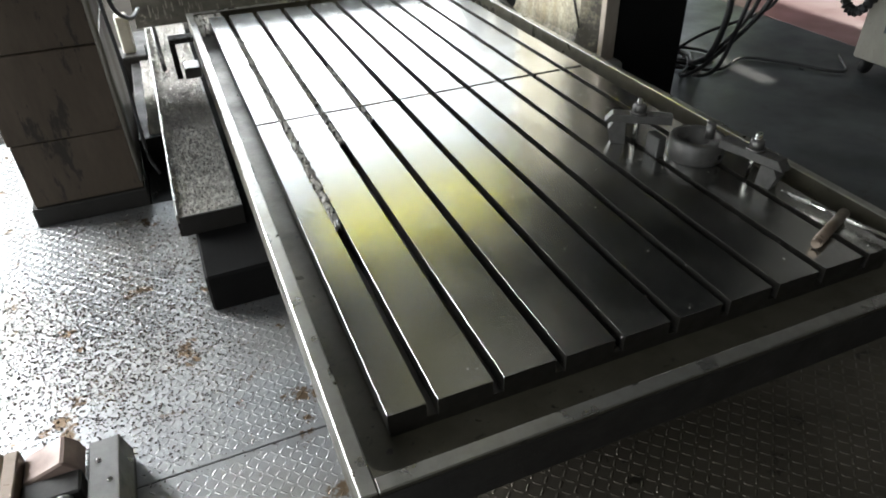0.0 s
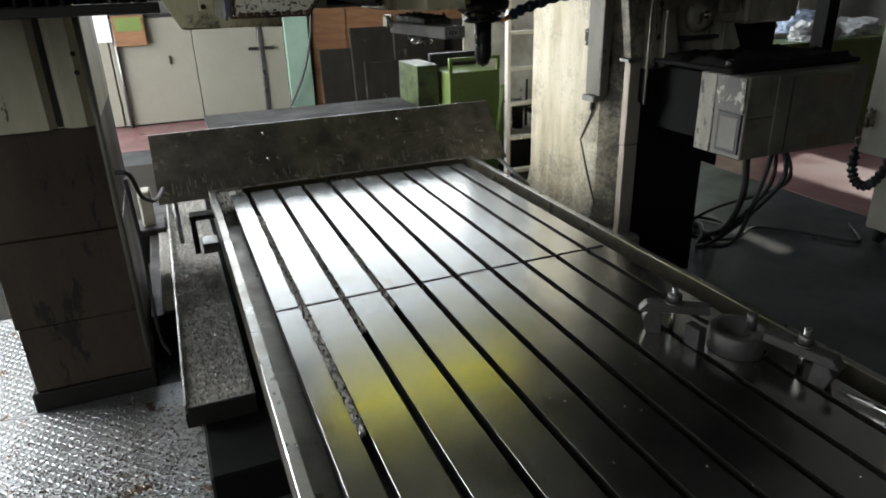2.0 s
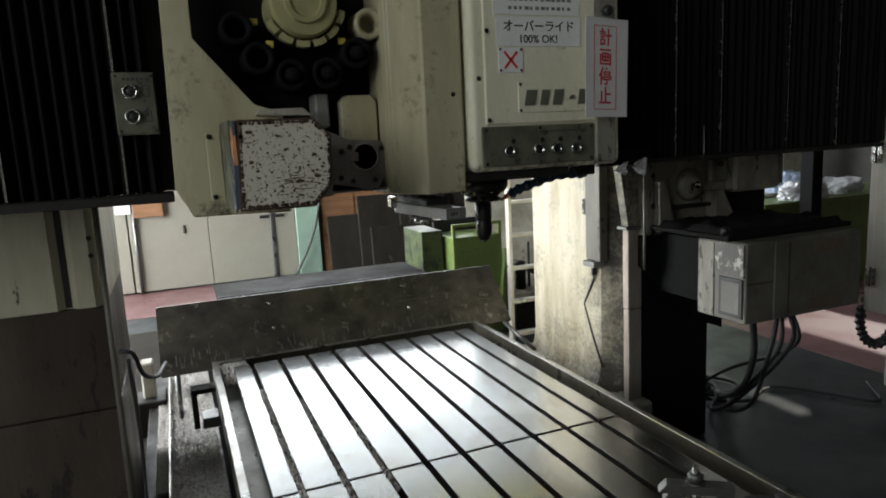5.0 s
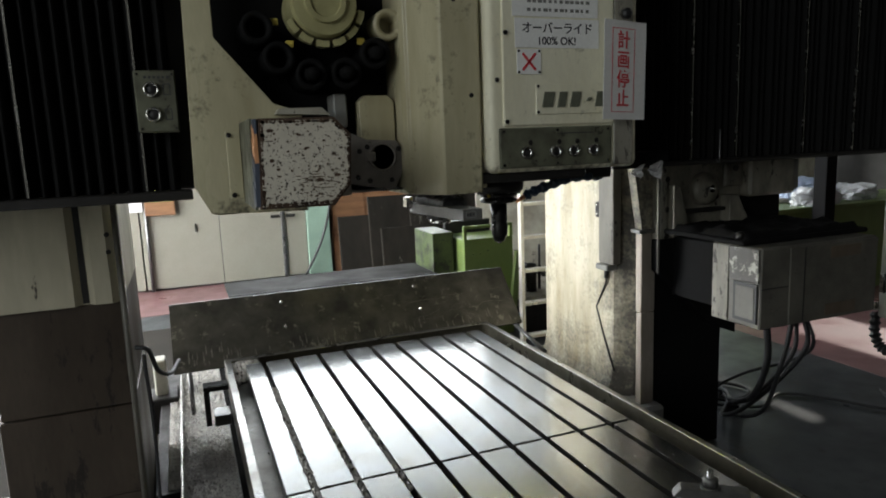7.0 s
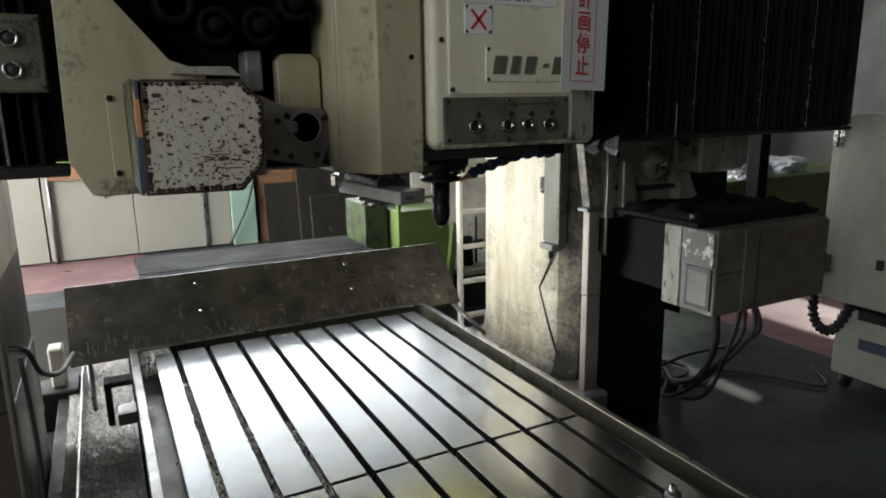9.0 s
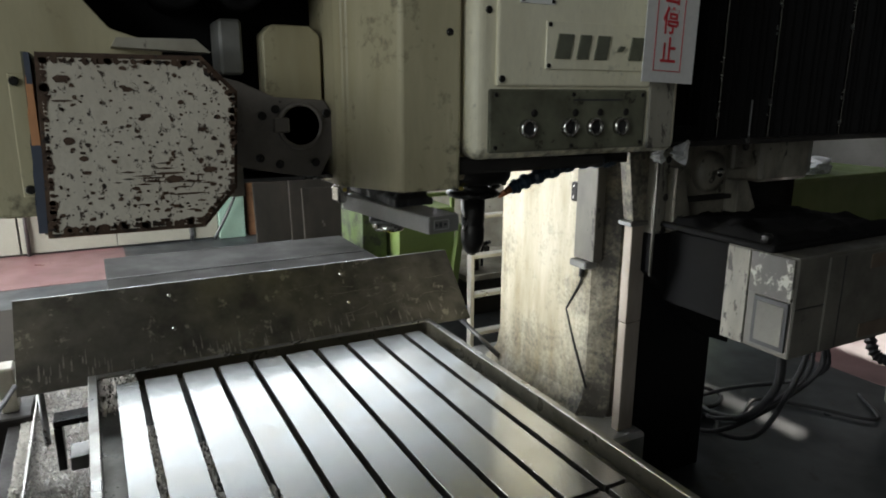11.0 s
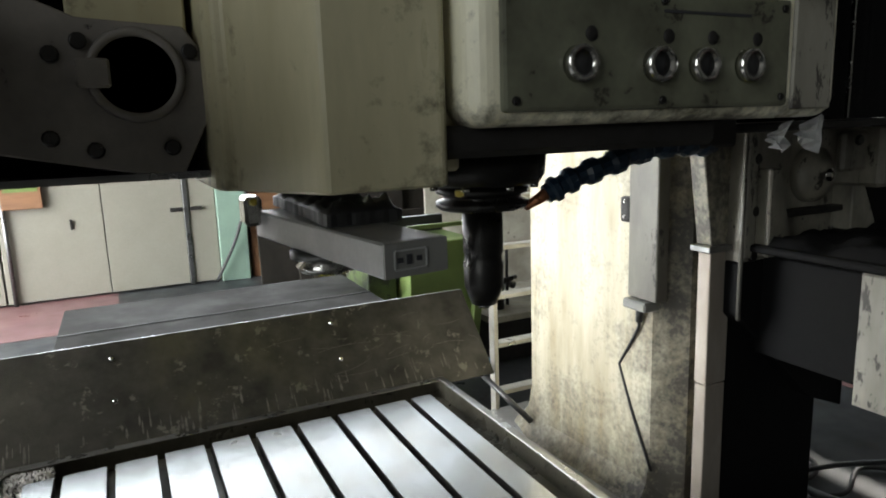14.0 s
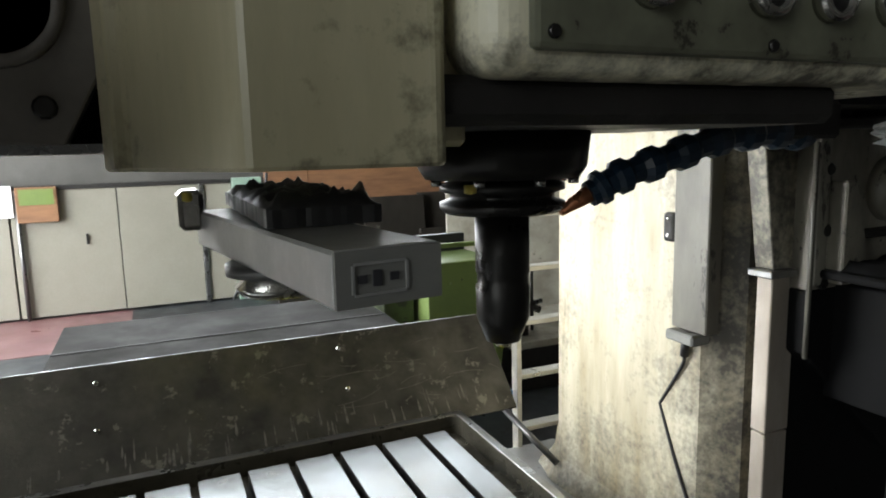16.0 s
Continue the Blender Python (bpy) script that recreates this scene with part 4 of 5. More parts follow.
for x, z, w, h in ((-0.735, 1.285, 0.024, 0.011), (-0.738, 1.254, 0.030, 0.003), (-0.735, 1.196, 0.016, 0.012), (-0.602, 1.142, 0.05, 0.004), (-0.595, 1.132, 0.03, 0.012), (-0.54, 1.145, 0.024, 0.010), (-0.575, 1.108, 0.06, 0.003)):
    rust.faces.new([rust.verts.new((x + u * w, 1.3560, z + v * h)) for u, v in ((-0.5, 0.1), (-0.3, -0.5), (0.2, -0.4), (0.5, -0.1), (0.35, 0.4), (-0.2, 0.5))])
tagged(part("bare_metal", rust, RUST, ccov, "bare rusty edges and scratches"), kind="stuff")
part("front_face", prism([(cx + (x - cx) * 0.955, cz + (z - cz) * 0.945) for x, z in front], "y", 1.357, 1.365), CHIPPED, ccov, "white face with much chipped paint")
for i in range(6):
    z0 = 1.06 + i * 0.0435
    part("hazard_stripe", prism([(1.366, z0), (1.366, z0 + 0.0435), (1.43, z0 + 0.0435 + 0.03 * (i < 5)), (1.43, z0 + 0.03 * (i > 0))], "x", -0.789 + 0.002 * i, -0.772), (BLUE_PAINT, BLUE_PAINT, BLUE_PAINT, ORANGE, ORANGE, BLUE_PAINT)[i], ccov)
part("side_sheet", block(-0.786, -0.778, 1.432, 1.79, 1.045, 1.325), GREY_PANEL, ccov)
part("flange", block(-0.835, -0.787, 1.772, 1.789, 1.06, 1.30, 0.002), CREAM, ccov)
bolts(ccov, [(-0.825, 1.772, 1.285), (-0.822, 1.772, 1.075)], 0.009)
part("tail", prism([(-0.55, 1.06), (-0.44, 1.06), (-0.44, 1.12), (-0.50, 1.12)], "y", 1.60, 1.75), CREAM_DIRTY, ccov)

grip = thing("tool_gripper", (-0.3, 1.72, 1.1), "grey steel gripper plate with a round bore", "gripper")
part("plate", prism([(-0.48, 1.30), (-0.42, 1.285), (-0.345, 1.252), (-0.23, 1.245), (-0.198, 1.20), (-0.20, 1.15), (-0.243, 1.068), (-0.30, 1.070), (-0.47, 1.105)], "y", 1.70, 1.73, 0.002), GRIPPER, grip)
part("bore", lathe([(0.001, 1.703), (0.045, 1.703), (0.045, 1.695), (0.054, 1.694), (0.056, 1.70)], (-0.287, 0, 1.187), "y", 32), GRIPPER, grip)
part("jaw", block(-0.352, -0.315, 1.690, 1.7, 1.172, 1.206, 0.003), GRIPPER, grip, "worn gripper jaw")
part("bore_core", lathe([(0.001, 1.7005), (0.0425, 1.7005)], (-0.287, 0, 1.187), "y", 28), BELLOWS, grip)
part("bracket", prism([(-0.356, 1.20), (-0.356, 1.39), (-0.335, 1.412), (-0.245, 1.412), (-0.222, 1.39), (-0.222, 1.20)], "y", 1.735, 1.80, 0.003), CREAM, grip, "cream bracket")
part("link", block(-0.45, -0.40, 1.74, 1.85, 1.30, 1.42, 0.006), GREY_PAINT, grip)
bolts(grip, [(-0.375, 1.70, 1.21), (-0.385, 1.70, 1.115), (-0.34, 1.70, 1.10), (-0.255, 1.70, 1.10), (-0.225, 1.70, 1.215), (-0.345, 1.70, 1.225)], 0.010, "y", 0.006)

# ---- spindle head ----
head = thing("spindle_head", (0.3, 1.9, 1.0), "cream-painted spindle head with an operating panel", "spindle head")
part("side_cover", prism([(-0.172, 2.2), (-0.172, 1.80), (-0.162, 1.772), (-0.150, 1.768), (-0.138, 1.742), (-0.080, 1.63), (-0.072, 1.62), (0.075, 1.62), (0.085, 1.63), (0.085, 2.2)], "z", 1.035, 2.4, 0.003), CREAM, head)
part("cover_rail", block(0.086, 0.118, 1.66, 1.72, 1.05, 2.4, 0.005), CREAM, head)
part("gap", block(0.10, 0.14, 1.74, 2.2, 1.05, 2.4), BELLOWS, head)
part("panel_box", joined(block(0.132, 0.832, 1.665, 2.2, 1.10, 2.4, 0.032, 6)), LIT_CREAM, head)
part("door", block(0.192, 0.70, 1.655, 1.668, 1.283, 2.3, 0.006, 2), LIT_CREAM, head)
part("button_panel", block(0.172, 0.690, 1.655, 1.668, 1.118, 1.276, 0.006, 2), GREY_PANEL, head, "grimy grey-green button panel")
part("worn_edge", block(0.705, 0.80, 1.659, 1.667, 1.112, 1.90, 0.003), FLAKING, head, "paint-worn edge strip")
for x in (0.285, 0.418, 0.502, 0.594):
    part("button_ring", lathe([(0.024, 1.655), (0.024, 1.640), (0.017, 1.639), (0.017, 1.65), (0.001, 1.65)], (x, 0, 1.178), "y", 28), CHROME, head)
    part("button", lathe([(0.0165, 1.655), (0.0165, 1.645), (0.001, 1.644)], (x, 0, 1.178), "y", 20), BLACK, head)
    part("caption", lathe([(0.001, 1.6535), (0.009, 1.6535), (0.0105, 1.6552)], (x + 0.022, 0, 1.216), "y", 16), DARK_CAST, head, "grimy round plug")
part("caption_line", block(0.43, 0.60, 1.6535, 1.656, 1.247, 1.251), BLACK_INK, head)
bolts(head, [(0.19, 1.655, 1.262), (0.19, 1.655, 1.132), (0.43, 1.655, 1.130), (0.43, 1.655, 1.262), (0.672, 1.655, 1.132), (0.672, 1.655, 1.262)], 0.006, "y", 0.004)
bolts(head, [(0.205, 1.655, 1.300), (0.205, 1.655, 1.635), (0.04, 1.62, 1.40), (-0.02, 1.62, 1.74), (0.17, 1.665, 1.46)], 0.009, "y", 0.006)
# badge with a raised mark of plain slanted bars
badge = thing("name_badge", (0.49, 1.652, 1.32), "cream badge plate with raised dark grey marks", "badge")
part("plate", block(0.332, 0.68, 1.650, 1.6545, 1.325, 1.443, 0.002), LIT_CREAM, badge)
for x, w in ((0.358, 0.058), (0.428, 0.046), (0.486, 0.052), (0.562, 0.030), (0.604, 0.056)):
    z0, z1 = (1.352, 1.412) if w != 0.030 else (1.374, 1.388)
    part("mark", prism([(x, z0), (x + w - 0.012, z0), (x + w, z1), (x + 0.012, z1)], "y", 1.645, 1.6505), BADGE_GREY, badge)
bolts(badge, [(0.342, 1.650, 1.434), (0.342, 1.650, 1.334)], 0.006, "y", 0.003)

# ---- papers ----
note = thing("paper_notice", (0.44, 1.653, 1.6), "white paper notice with black Japanese handwriting print", "notice")
part("sheet", block(0.245, 0.625, 1.6515, 1.6535, 1.580, 1.69), PAPER, note)
writing("オーバーライド", (0.435, 1.651, 1.652), 0.046, BLACK_INK, note)
writing("100% OK!", (0.43, 1.651, 1.605), 0.042, BLACK_INK, note)
note2 = thing("paper_notice", (0.43, 1.653, 1.7), "white paper notice with small grey lines of print", "notice")
part("sheet", block(0.235, 0.62, 1.652, 1.654, 1.697, 1.95), PAPER, note2)
random.seed(9)
for i in range(4):
    part("lettering", joined(*[block(0.30 + j * 0.024, 0.30 + j * 0.024 + random.uniform(0.010, 0.020), 1.6510, 1.6522, 1.716 + i * 0.032, 1.728 + i * 0.032) for j in range(12)]), GREY_PAINT, note2)
xs = thing("cross_sign", (0.3, 1.653, 1.48), "small white plate with a red cross", "sign")
part("plate", block(0.252, 0.358, 1.6515, 1.6545, 1.480, 1.575, 0.001), PAPER, xs)
for s in (1, -1):
    part("bar", turned(block(-0.042, 0.042, -0.001, 0.001, -0.0045, 0.0045), pose(0.305, 1.6505, 1.527, 0, 48 * s, 0)), RED_INK, xs)
bolts(xs, [(0.26, 1.6515, 1.567), (0.35, 1.6515, 1.567), (0.26, 1.6515, 1.488), (0.35, 1.6515, 1.488)], 0.005, "y", 0.003)
stop = thing("stop_sign", (0.72, 1.6, 1.3), "white paper sign with a red frame and red Japanese characters", "sign")
TWIST = pose(0.725, 1.615, 1.49, 0, 1.5, 10)
part("sheet", turned(block(-0.118, 0.118, -0.001, 0.001, -0.195, 0.195), TWIST), PAPER, stop)
for b in ((-0.074, 0.052, 0.163, 0.1655), (-0.074, 0.052, -0.1655, -0.163), (-0.074, -0.0715, -0.163, 0.163), (0.0495, 0.052, -0.163, 0.163)):
    part("frame_line", turned(block(b[0], b[1], -0.0022, -0.0012, b[2], b[3]), TWIST), RED_INK, stop)
for i, ch in enumerate("計画停止"):
    o = writing(ch, (0, 0, 0), 0.074, RED_INK, stop, "character")
    o.data.transform(TWIST @ Matrix.Translation((-0.011, -0.0022, 0.115 - i * 0.077)))
part("magnet", lathe([(0.02, 0.0), (0.022, -0.02), (0.012, -0.03)], (0.72, 1.612, 1.71), "y", 18), BLACK, stop, "black round magnet")
tape = thing("tape_scrap", (0.85, 1.65, 1.08), "crumpled scrap of clear tape on the head's corner", "tape")
random.seed(3)
for k, (x, z, w, h) in enumerate(((0.83, 1.075, 0.06, 0.04), (0.93, 1.085, 0.07, 0.06))):
    bm = bmesh.new()
    g = [[bm.verts.new((x + (i / 4 - 0.5) * w + 0.4 * (j / 4 - 0.5) * h, 1.66 + random.uniform(-0.014, 0.014), z + (j / 4 - 0.5) * h * (0.4 + 0.3 * i))) for j in range(5)] for i in range(5)]
    for i in range(4):
        for j in range(4):
            bm.faces.new((g[i][j], g[i + 1][j], g[i + 1][j + 1], g[i][j + 1]))
    bmesh.ops.solidify(bm, geom=bm.faces, thickness=0.001)
    part("strip", bm, FOIL, tape)

# ---- spindle, tool and hoses ----
SX, SY = 0.362, 2.07
part("spindle_block", block(0.13, 0.66, 1.80, 2.2, 1.055, 1.10, 0.01), DARK_CAST, head)
part("spindle_nose", lathe([(0.001, 0.995), (0.105, 0.995), (0.115, 1.01), (0.12, 1.058)], (SX, SY, 0), "z", 40), BLACK_STEEL, head)
tool = thing("tool_holder", (SX, SY, 0.76), "black drill chuck in a flanged tool holder", "tool holder")
part("flange", lathe([(0.045, 0.945), (0.078, 0.948), (0.086, 0.955), (0.086, 0.963), (0.072, 0.968), (0.072, 0.974), (0.086, 0.979), (0.086, 0.988), (0.06, 0.995)], (SX, SY, 0), "z", 40), BLACK_STEEL, tool)
part("chuck", lathe([(0.001, 0.766), (0.024, 0.766), (0.037, 0.80), (0.0385, 0.845), (0.036, 0.85), (0.036, 0.862), (0.038, 0.866), (0.038, 0.945)], (SX, SY, 0), "z", 32), BLACK_STEEL, tool)
part("jaw", lathe([(0.001, 0.757), (0.010, 0.757), (0.016, 0.766)], (SX, SY, 0), "z", 16), CHROME, tool)
for k in range(8):
    a = k * math.pi / 4
    part("bolt", lathe([(0.008, 0), (0.007, -0.008)], (SX + 0.098 * math.cos(a), SY + 0.098 * math.sin(a), 0.995), "z", 8), CHROME, tool)
part("dab", lathe([(0.001, -0.012), (0.008, -0.010), (0.008, 0.0)], (SX - 0.075, SY - 0.055, 0.99), "z", 10), YELLOW, tool, "yellow-painted screw")
hose = thing("coolant_hose", (0.6, 2.0, 1.0), "dark blue jointed coolant hose with a copper nozzle", "hose")
part("hose", tube([(0.455, 1.99, 0.972), (0.50, 1.98, 0.995), (0.58, 1.97, 1.02), (0.68, 1.97, 1.045), (0.78, 1.97, 1.05), (0.86, 1.98, 1.045)], 0.0185, 12, 10, 0.0065, 3), HOSE_BLUE, hose)
part("nozzle", rod((0.462, 1.99, 0.976), (0.415, 2.0, 0.95), 0.013, 12, 0.007), COPPER, hose, "copper nozzle")
part("manifold", block(0.76, 0.90, 1.95, 2.05, 1.04, 1.098, 0.006), DARK_CAST, hose)
arm = thing("tool_change_arm", (0, 1.9, 0.93), "light steel tool change arm below the head cover", "arm")
LEAN = pose(0.012, 1.88, 0.951, 0, 0, 8)
part("bar", turned(block(-0.045, 0.045, -0.232, 0.22, -0.022, 0.022, 0.003), LEAN), LIGHT_STEEL, arm)
part("end_face", turned(block(-0.044, 0.044, -0.2345, -0.230, -0.021, 0.021), LEAN), GREY_PAINT, arm)
part("stamp_plate", turned(joined(block(-0.030, 0.012, -0.2365, -0.234, -0.0125, -0.0105), block(-0.030, 0.012, -0.2365, -0.234, 0.0105, 0.0125), block(-0.032, -0.030, -0.2365, -0.234, -0.0105, 0.0105), block(0.012, 0.014, -0.2365, -0.234, -0.0105, 0.0105)), LEAN), LIGHT_STEEL, arm, "pale stamped frame")
for sx in (-0.024, -0.012, 0.002):
    part("stamp_mark", turned(block(sx - 0.003, sx + 0.004, -0.2362, -0.234, -0.006 if sx == -0.012 else -0.003, 0.006 if sx == -0.012 else 0.003), LEAN), BLACK_INK, arm)
# oily carriage: rough-topped black casting with loose wires
random.seed(31)
cm = bmesh.new()
NI, NJ = 16, 36
skin = []
for k in range(2):
    rows_ = []
    for i in range(NI + 1):
        row = []
        for j in range(NJ + 1):
            x, y = -0.02 + 0.11 * i / NI, 1.80 + 0.34 * j / NJ
            edge = min(i, NI - i, j, NJ - j) == 0
            wob = 0.004 * noise.noise((i * 0.5, j * 0.4, 7.0)) if edge else 0.0
            top = 0.992 if edge else 1.000 + 0.016 * noise.noise((i * 0.45, j * 0.3, 2.0)) + 0.006 * noise.noise((i * 0.9, j * 0.8, 5.0))
            row.append(cm.verts.new((x + wob, y + wob, top if k else 0.9745)))
        rows_.append(row)
    skin.append(rows_)
for k in range(2):
    for i in range(NI):
        for j in range(NJ):
            q = (skin[k][i][j], skin[k][i + 1][j], skin[k][i + 1][j + 1], skin[k][i][j + 1])
            cm.faces.new(q if k else q[::-1]).smooth = True
for i in range(NI):
    for j in (0, NJ):
        cm.faces.new((skin[0][i][j], skin[0][i + 1][j], skin[1][i + 1][j], skin[1][i][j]) if j == 0 else (skin[0][i + 1][j], skin[0][i][j], skin[1][i][j], skin[1][i + 1][j]))
for j in range(NJ):
    for i in (0, NI):
        cm.faces.new((skin[0][i][j + 1], skin[0][i][j], skin[1][i][j], skin[1][i][j + 1]) if i == 0 else (skin[0][i][j], skin[0][i][j + 1], skin[1][i][j + 1], skin[1][i][j]))
part("carriage", cm, BLACK, arm, "rough oily black carriage")
part("upper_disc", lathe([(0.036, 0.929), (0.055, 0.9292), (0.055, 0.918), (0.036, 0.916)], (0.005, 1.90, 0), "z", 32), GREY_STEEL, arm)
part("pivot_disc", lathe([(0.001, 0.893), (0.040, 0.895), (0.047, 0.905), (0.036, 0.915), (0.036, 0.929)], (0.005, 1.90, 0), "z", 32), CHROME, arm, "bright round pivot")
part("paint_dab", lathe([(0.001, 0.988), (0.006, 0.99), (0.006, 0.998), (0.001, 1.0)], (-0.075, 2.03, 0), "z", 10), YELLOW, arm, "yellow-painted screw")
part("clip", block(-0.085, -0.055, 2.06, 2.12, 0.95, 1.0, 0.006), CHROME, arm)

# ---- beam, head and column units, scaled about the camera's eye to fit its view ----
VIEW_PIVOT = Vector((-0.950, -0.712, 1.229))


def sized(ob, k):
    """Scales a thing, or a part within its thing, by k towards the camera's early eye point."""
    ob.location = VIEW_PIVOT + k * (ob.location - VIEW_PIVOT)
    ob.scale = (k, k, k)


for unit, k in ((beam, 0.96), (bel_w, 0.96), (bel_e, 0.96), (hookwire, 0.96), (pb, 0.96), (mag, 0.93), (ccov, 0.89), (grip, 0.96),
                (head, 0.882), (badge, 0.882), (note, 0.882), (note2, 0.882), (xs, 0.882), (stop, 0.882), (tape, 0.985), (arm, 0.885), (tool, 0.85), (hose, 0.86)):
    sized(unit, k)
# black block added to join the tape to the head in a dark gap
part("corner_bracket", block(0.60, 0.97, 1.62, 1.80, 1.115, 1.16, 0.006), BELLOWS, tape)
for unit in (pb, bel_w):
    unit.location.x -= 0.02
for o in rcol.children:
    if o.name.split(".")[0] in ("body", "foot_flare", "slide_bar"):
        sized(o, 1.024)
for unit in (switch, plug):
    sized(unit, 1.024)
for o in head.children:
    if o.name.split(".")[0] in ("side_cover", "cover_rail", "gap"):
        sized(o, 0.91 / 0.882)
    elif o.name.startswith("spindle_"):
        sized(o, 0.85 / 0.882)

# ---- column drive and hanging cabinet on the right ----
drive = thing("feed_drive", (1.66, 2.1, 0.6), "grimy cream feed drive housing on the machine column", "drive housing")
part("plate", block(1.385, 1.94, 2.17, 2.233, 0.642, 1.075, 0.004), DRIVE_PAINT, drive)
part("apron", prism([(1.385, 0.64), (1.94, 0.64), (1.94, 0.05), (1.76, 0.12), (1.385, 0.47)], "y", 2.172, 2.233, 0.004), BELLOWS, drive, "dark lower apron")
part("hub", lathe([(0.001, 2.10), (0.035, 2.10), (0.05, 2.115), (0.062, 2.12), (0.085, 2.14), (0.09, 2.172)], (1.675, 0, 0.90), "y", 32), DRIVE_PAINT, drive)
part("hub_core", lathe([(0.001, 2.092), (0.02, 2.095), (0.022, 2.102)], (1.675, 0, 0.90), "y", 20), CHROME, drive)
part("web", prism([(1.44, 0.93), (1.48, 0.93), (1.56, 0.66), (1.44, 0.66)], "y", 2.12, 2.171, 0.004), DRIVE_PAINT, drive)
part("web", prism([(1.80, 0.86), (1.86, 0.86), (1.98, 0.64), (1.80, 0.64)], "y", 2.10, 2.171, 0.004), DRIVE_PAINT, drive)
part("side_plate", block(1.80, 1.93, 2.14, 2.171, 0.90, 1.03, 0.01), DRIVE_PAINT, drive)
bolts(drive, [(1.43, 2.17, 0.96), (1.43, 2.17, 0.80), (1.43, 2.17, 0.66), (1.87, 2.14, 1.0), (1.76, 2.17, 0.85)], 0.018, "y", 0.012)
part("motor", block(1.94, 2.28, 2.10, 2.4, 0.84, 1.05, 0.015), DRIVE_PAINT, drive)
part("motor_foot", block(1.94, 2.30, 2.22, 2.38, 0.56, 0.838, 0.006), BELLOWS, drive, "black block below the motor")
part("motor_cap", block(2.28, 2.33, 2.12, 2.38, 0.86, 1.03, 0.01), GREY_PAINT, drive)

part("edge_strip", block(1.387, 1.43, 2.160, 2.1695, 0.655, 1.06, 0.003), FLAKING, drive, "pale worn edge strip")
part("ledge_bar", block(1.50, 1.86, 2.13, 2.1695, 0.775, 0.795, 0.003), DARK_CAST, drive)
part("edge_pipe", rod((1.378, 2.165, 1.03), (1.378, 2.165, 0.46), 0.007, 8), CABINET, drive, "thin grey conduit")
cab = thing("hanging_cabinet", (1.7, 1.7, 0.3), "grey-cream hanging electrical cabinet with worn paint", "electrical cabinet")
part("body", block(1.40, 2.14, 1.51, 1.806, 0.298, 0.675, 0.006), CABINET, cab)
part("side_strip", block(1.393, 1.402, 1.70, 1.80, 0.302, 0.668, 0.002), FLAKING, cab)
part("vent_frame", block(1.391, 1.402, 1.525, 1.665, 0.322, 0.508, 0.002), BLACK, cab)
part("vent", block(1.389, 1.393, 1.541, 1.649, 0.340, 0.490, 0.001), CABINET, cab)
part("upper_panel", block(1.392, 1.402, 1.52, 1.695, 0.515, 0.67, 0.002), CAB_CHIPPED, cab)
part("seam", block(1.402, 1.67, 1.507, 1.511, 0.485, 0.489), BLACK, cab)
part("front_panel", block(1.57, 2.14, 1.503, 1.512, 0.302, 0.665, 0.002), CABINET, cab)
part("seam", block(1.655, 1.66, 1.501, 1.504, 0.31, 0.66), BLACK, cab)
for x, z in ((1.82, 0.595), (1.80, 0.32)):
    part("patch", block(x, x + 0.2, 1.500, 1.504, z, z + 0.055), BROWN_TAPE, cab, "brown tape patch")
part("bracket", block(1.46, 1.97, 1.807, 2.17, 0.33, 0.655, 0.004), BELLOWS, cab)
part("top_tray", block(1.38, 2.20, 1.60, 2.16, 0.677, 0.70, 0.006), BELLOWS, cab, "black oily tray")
heap = bmesh.new()
hv = [[heap.verts.new((1.41 + 0.77 * i / 30, 1.62 + 0.52 * j / 22, 0.7005 + (0.0 if i in (0, 30) or j in (0, 22) else max(0.0, 0.022 + 0.028 * noise.noise((i * 0.23, j * 0.25, 3.1)) + 0.012 * noise.noise((i * 0.7, j * 0.7, 1.0)))))) for j in range(23)] for i in range(31)]
for i in range(30):
    for j in range(22):
        heap.faces.new((hv[i][j], hv[i + 1][j], hv[i + 1][j + 1], hv[i][j + 1])).smooth = True
part("oily_rag", heap, BELLOWS, cab, "heap of black oily rags")
part("top_knob", lathe([(0.02, 0.70), (0.02, 0.73), (0.012, 0.735)], (1.42, 1.66, 0), "z", 14), BLACK_STEEL, cab)
tagged(solid("power_cable", tube([(1.65, 1.7, 0.30), (1.72, 1.75, 0.05), (1.95, 2.05, -0.28), (2.25, 2.5, -0.52), (2.45, 2.80, FLOOR + 0.02), (2.2, 3.1, FLOOR + 0.02)], 0.018, 8), BLACK, "thick black power cable hanging from the cabinet", "cable", "cabinet cables"))
for k, (dx, sag, r) in enumerate(((0.10, -0.42, 0.012), (0.16, -0.36, 0.011), (0.24, -0.46, 0.013), (0.28, -0.30, 0.010))):
    solid("power_cable", tube([(1.68 + dx, 1.66 + 0.03 * k, 0.30), (1.70 + dx, 1.72, 0.08), (1.88 + dx * 0.5, 1.95 + 0.08 * k, sag + 0.1), (2.1, 2.3 + 0.06 * k, sag - 0.1), (2.35, 2.55 + 0.06 * k, FLOOR + 0.018), (2.15 - 0.1 * k, 2.9, FLOOR + 0.018)], r, 8), BLACK, "thick black power cable hanging from the cabinet", "cable", "cabinet cables")
solid("floor_cable", tube([(2.2, 2.62, FLOOR + 0.014), (2.45, 2.45, FLOOR + 0.014), (2.75, 2.55, FLOOR + 0.014), (2.95, 2.35, FLOOR + 0.014), (3.15, 2.05, FLOOR + 0.014), (3.4, 2.3, FLOOR + 0.014)], 0.011, 8), BLACK, "black cable lying on the floor", "cable")
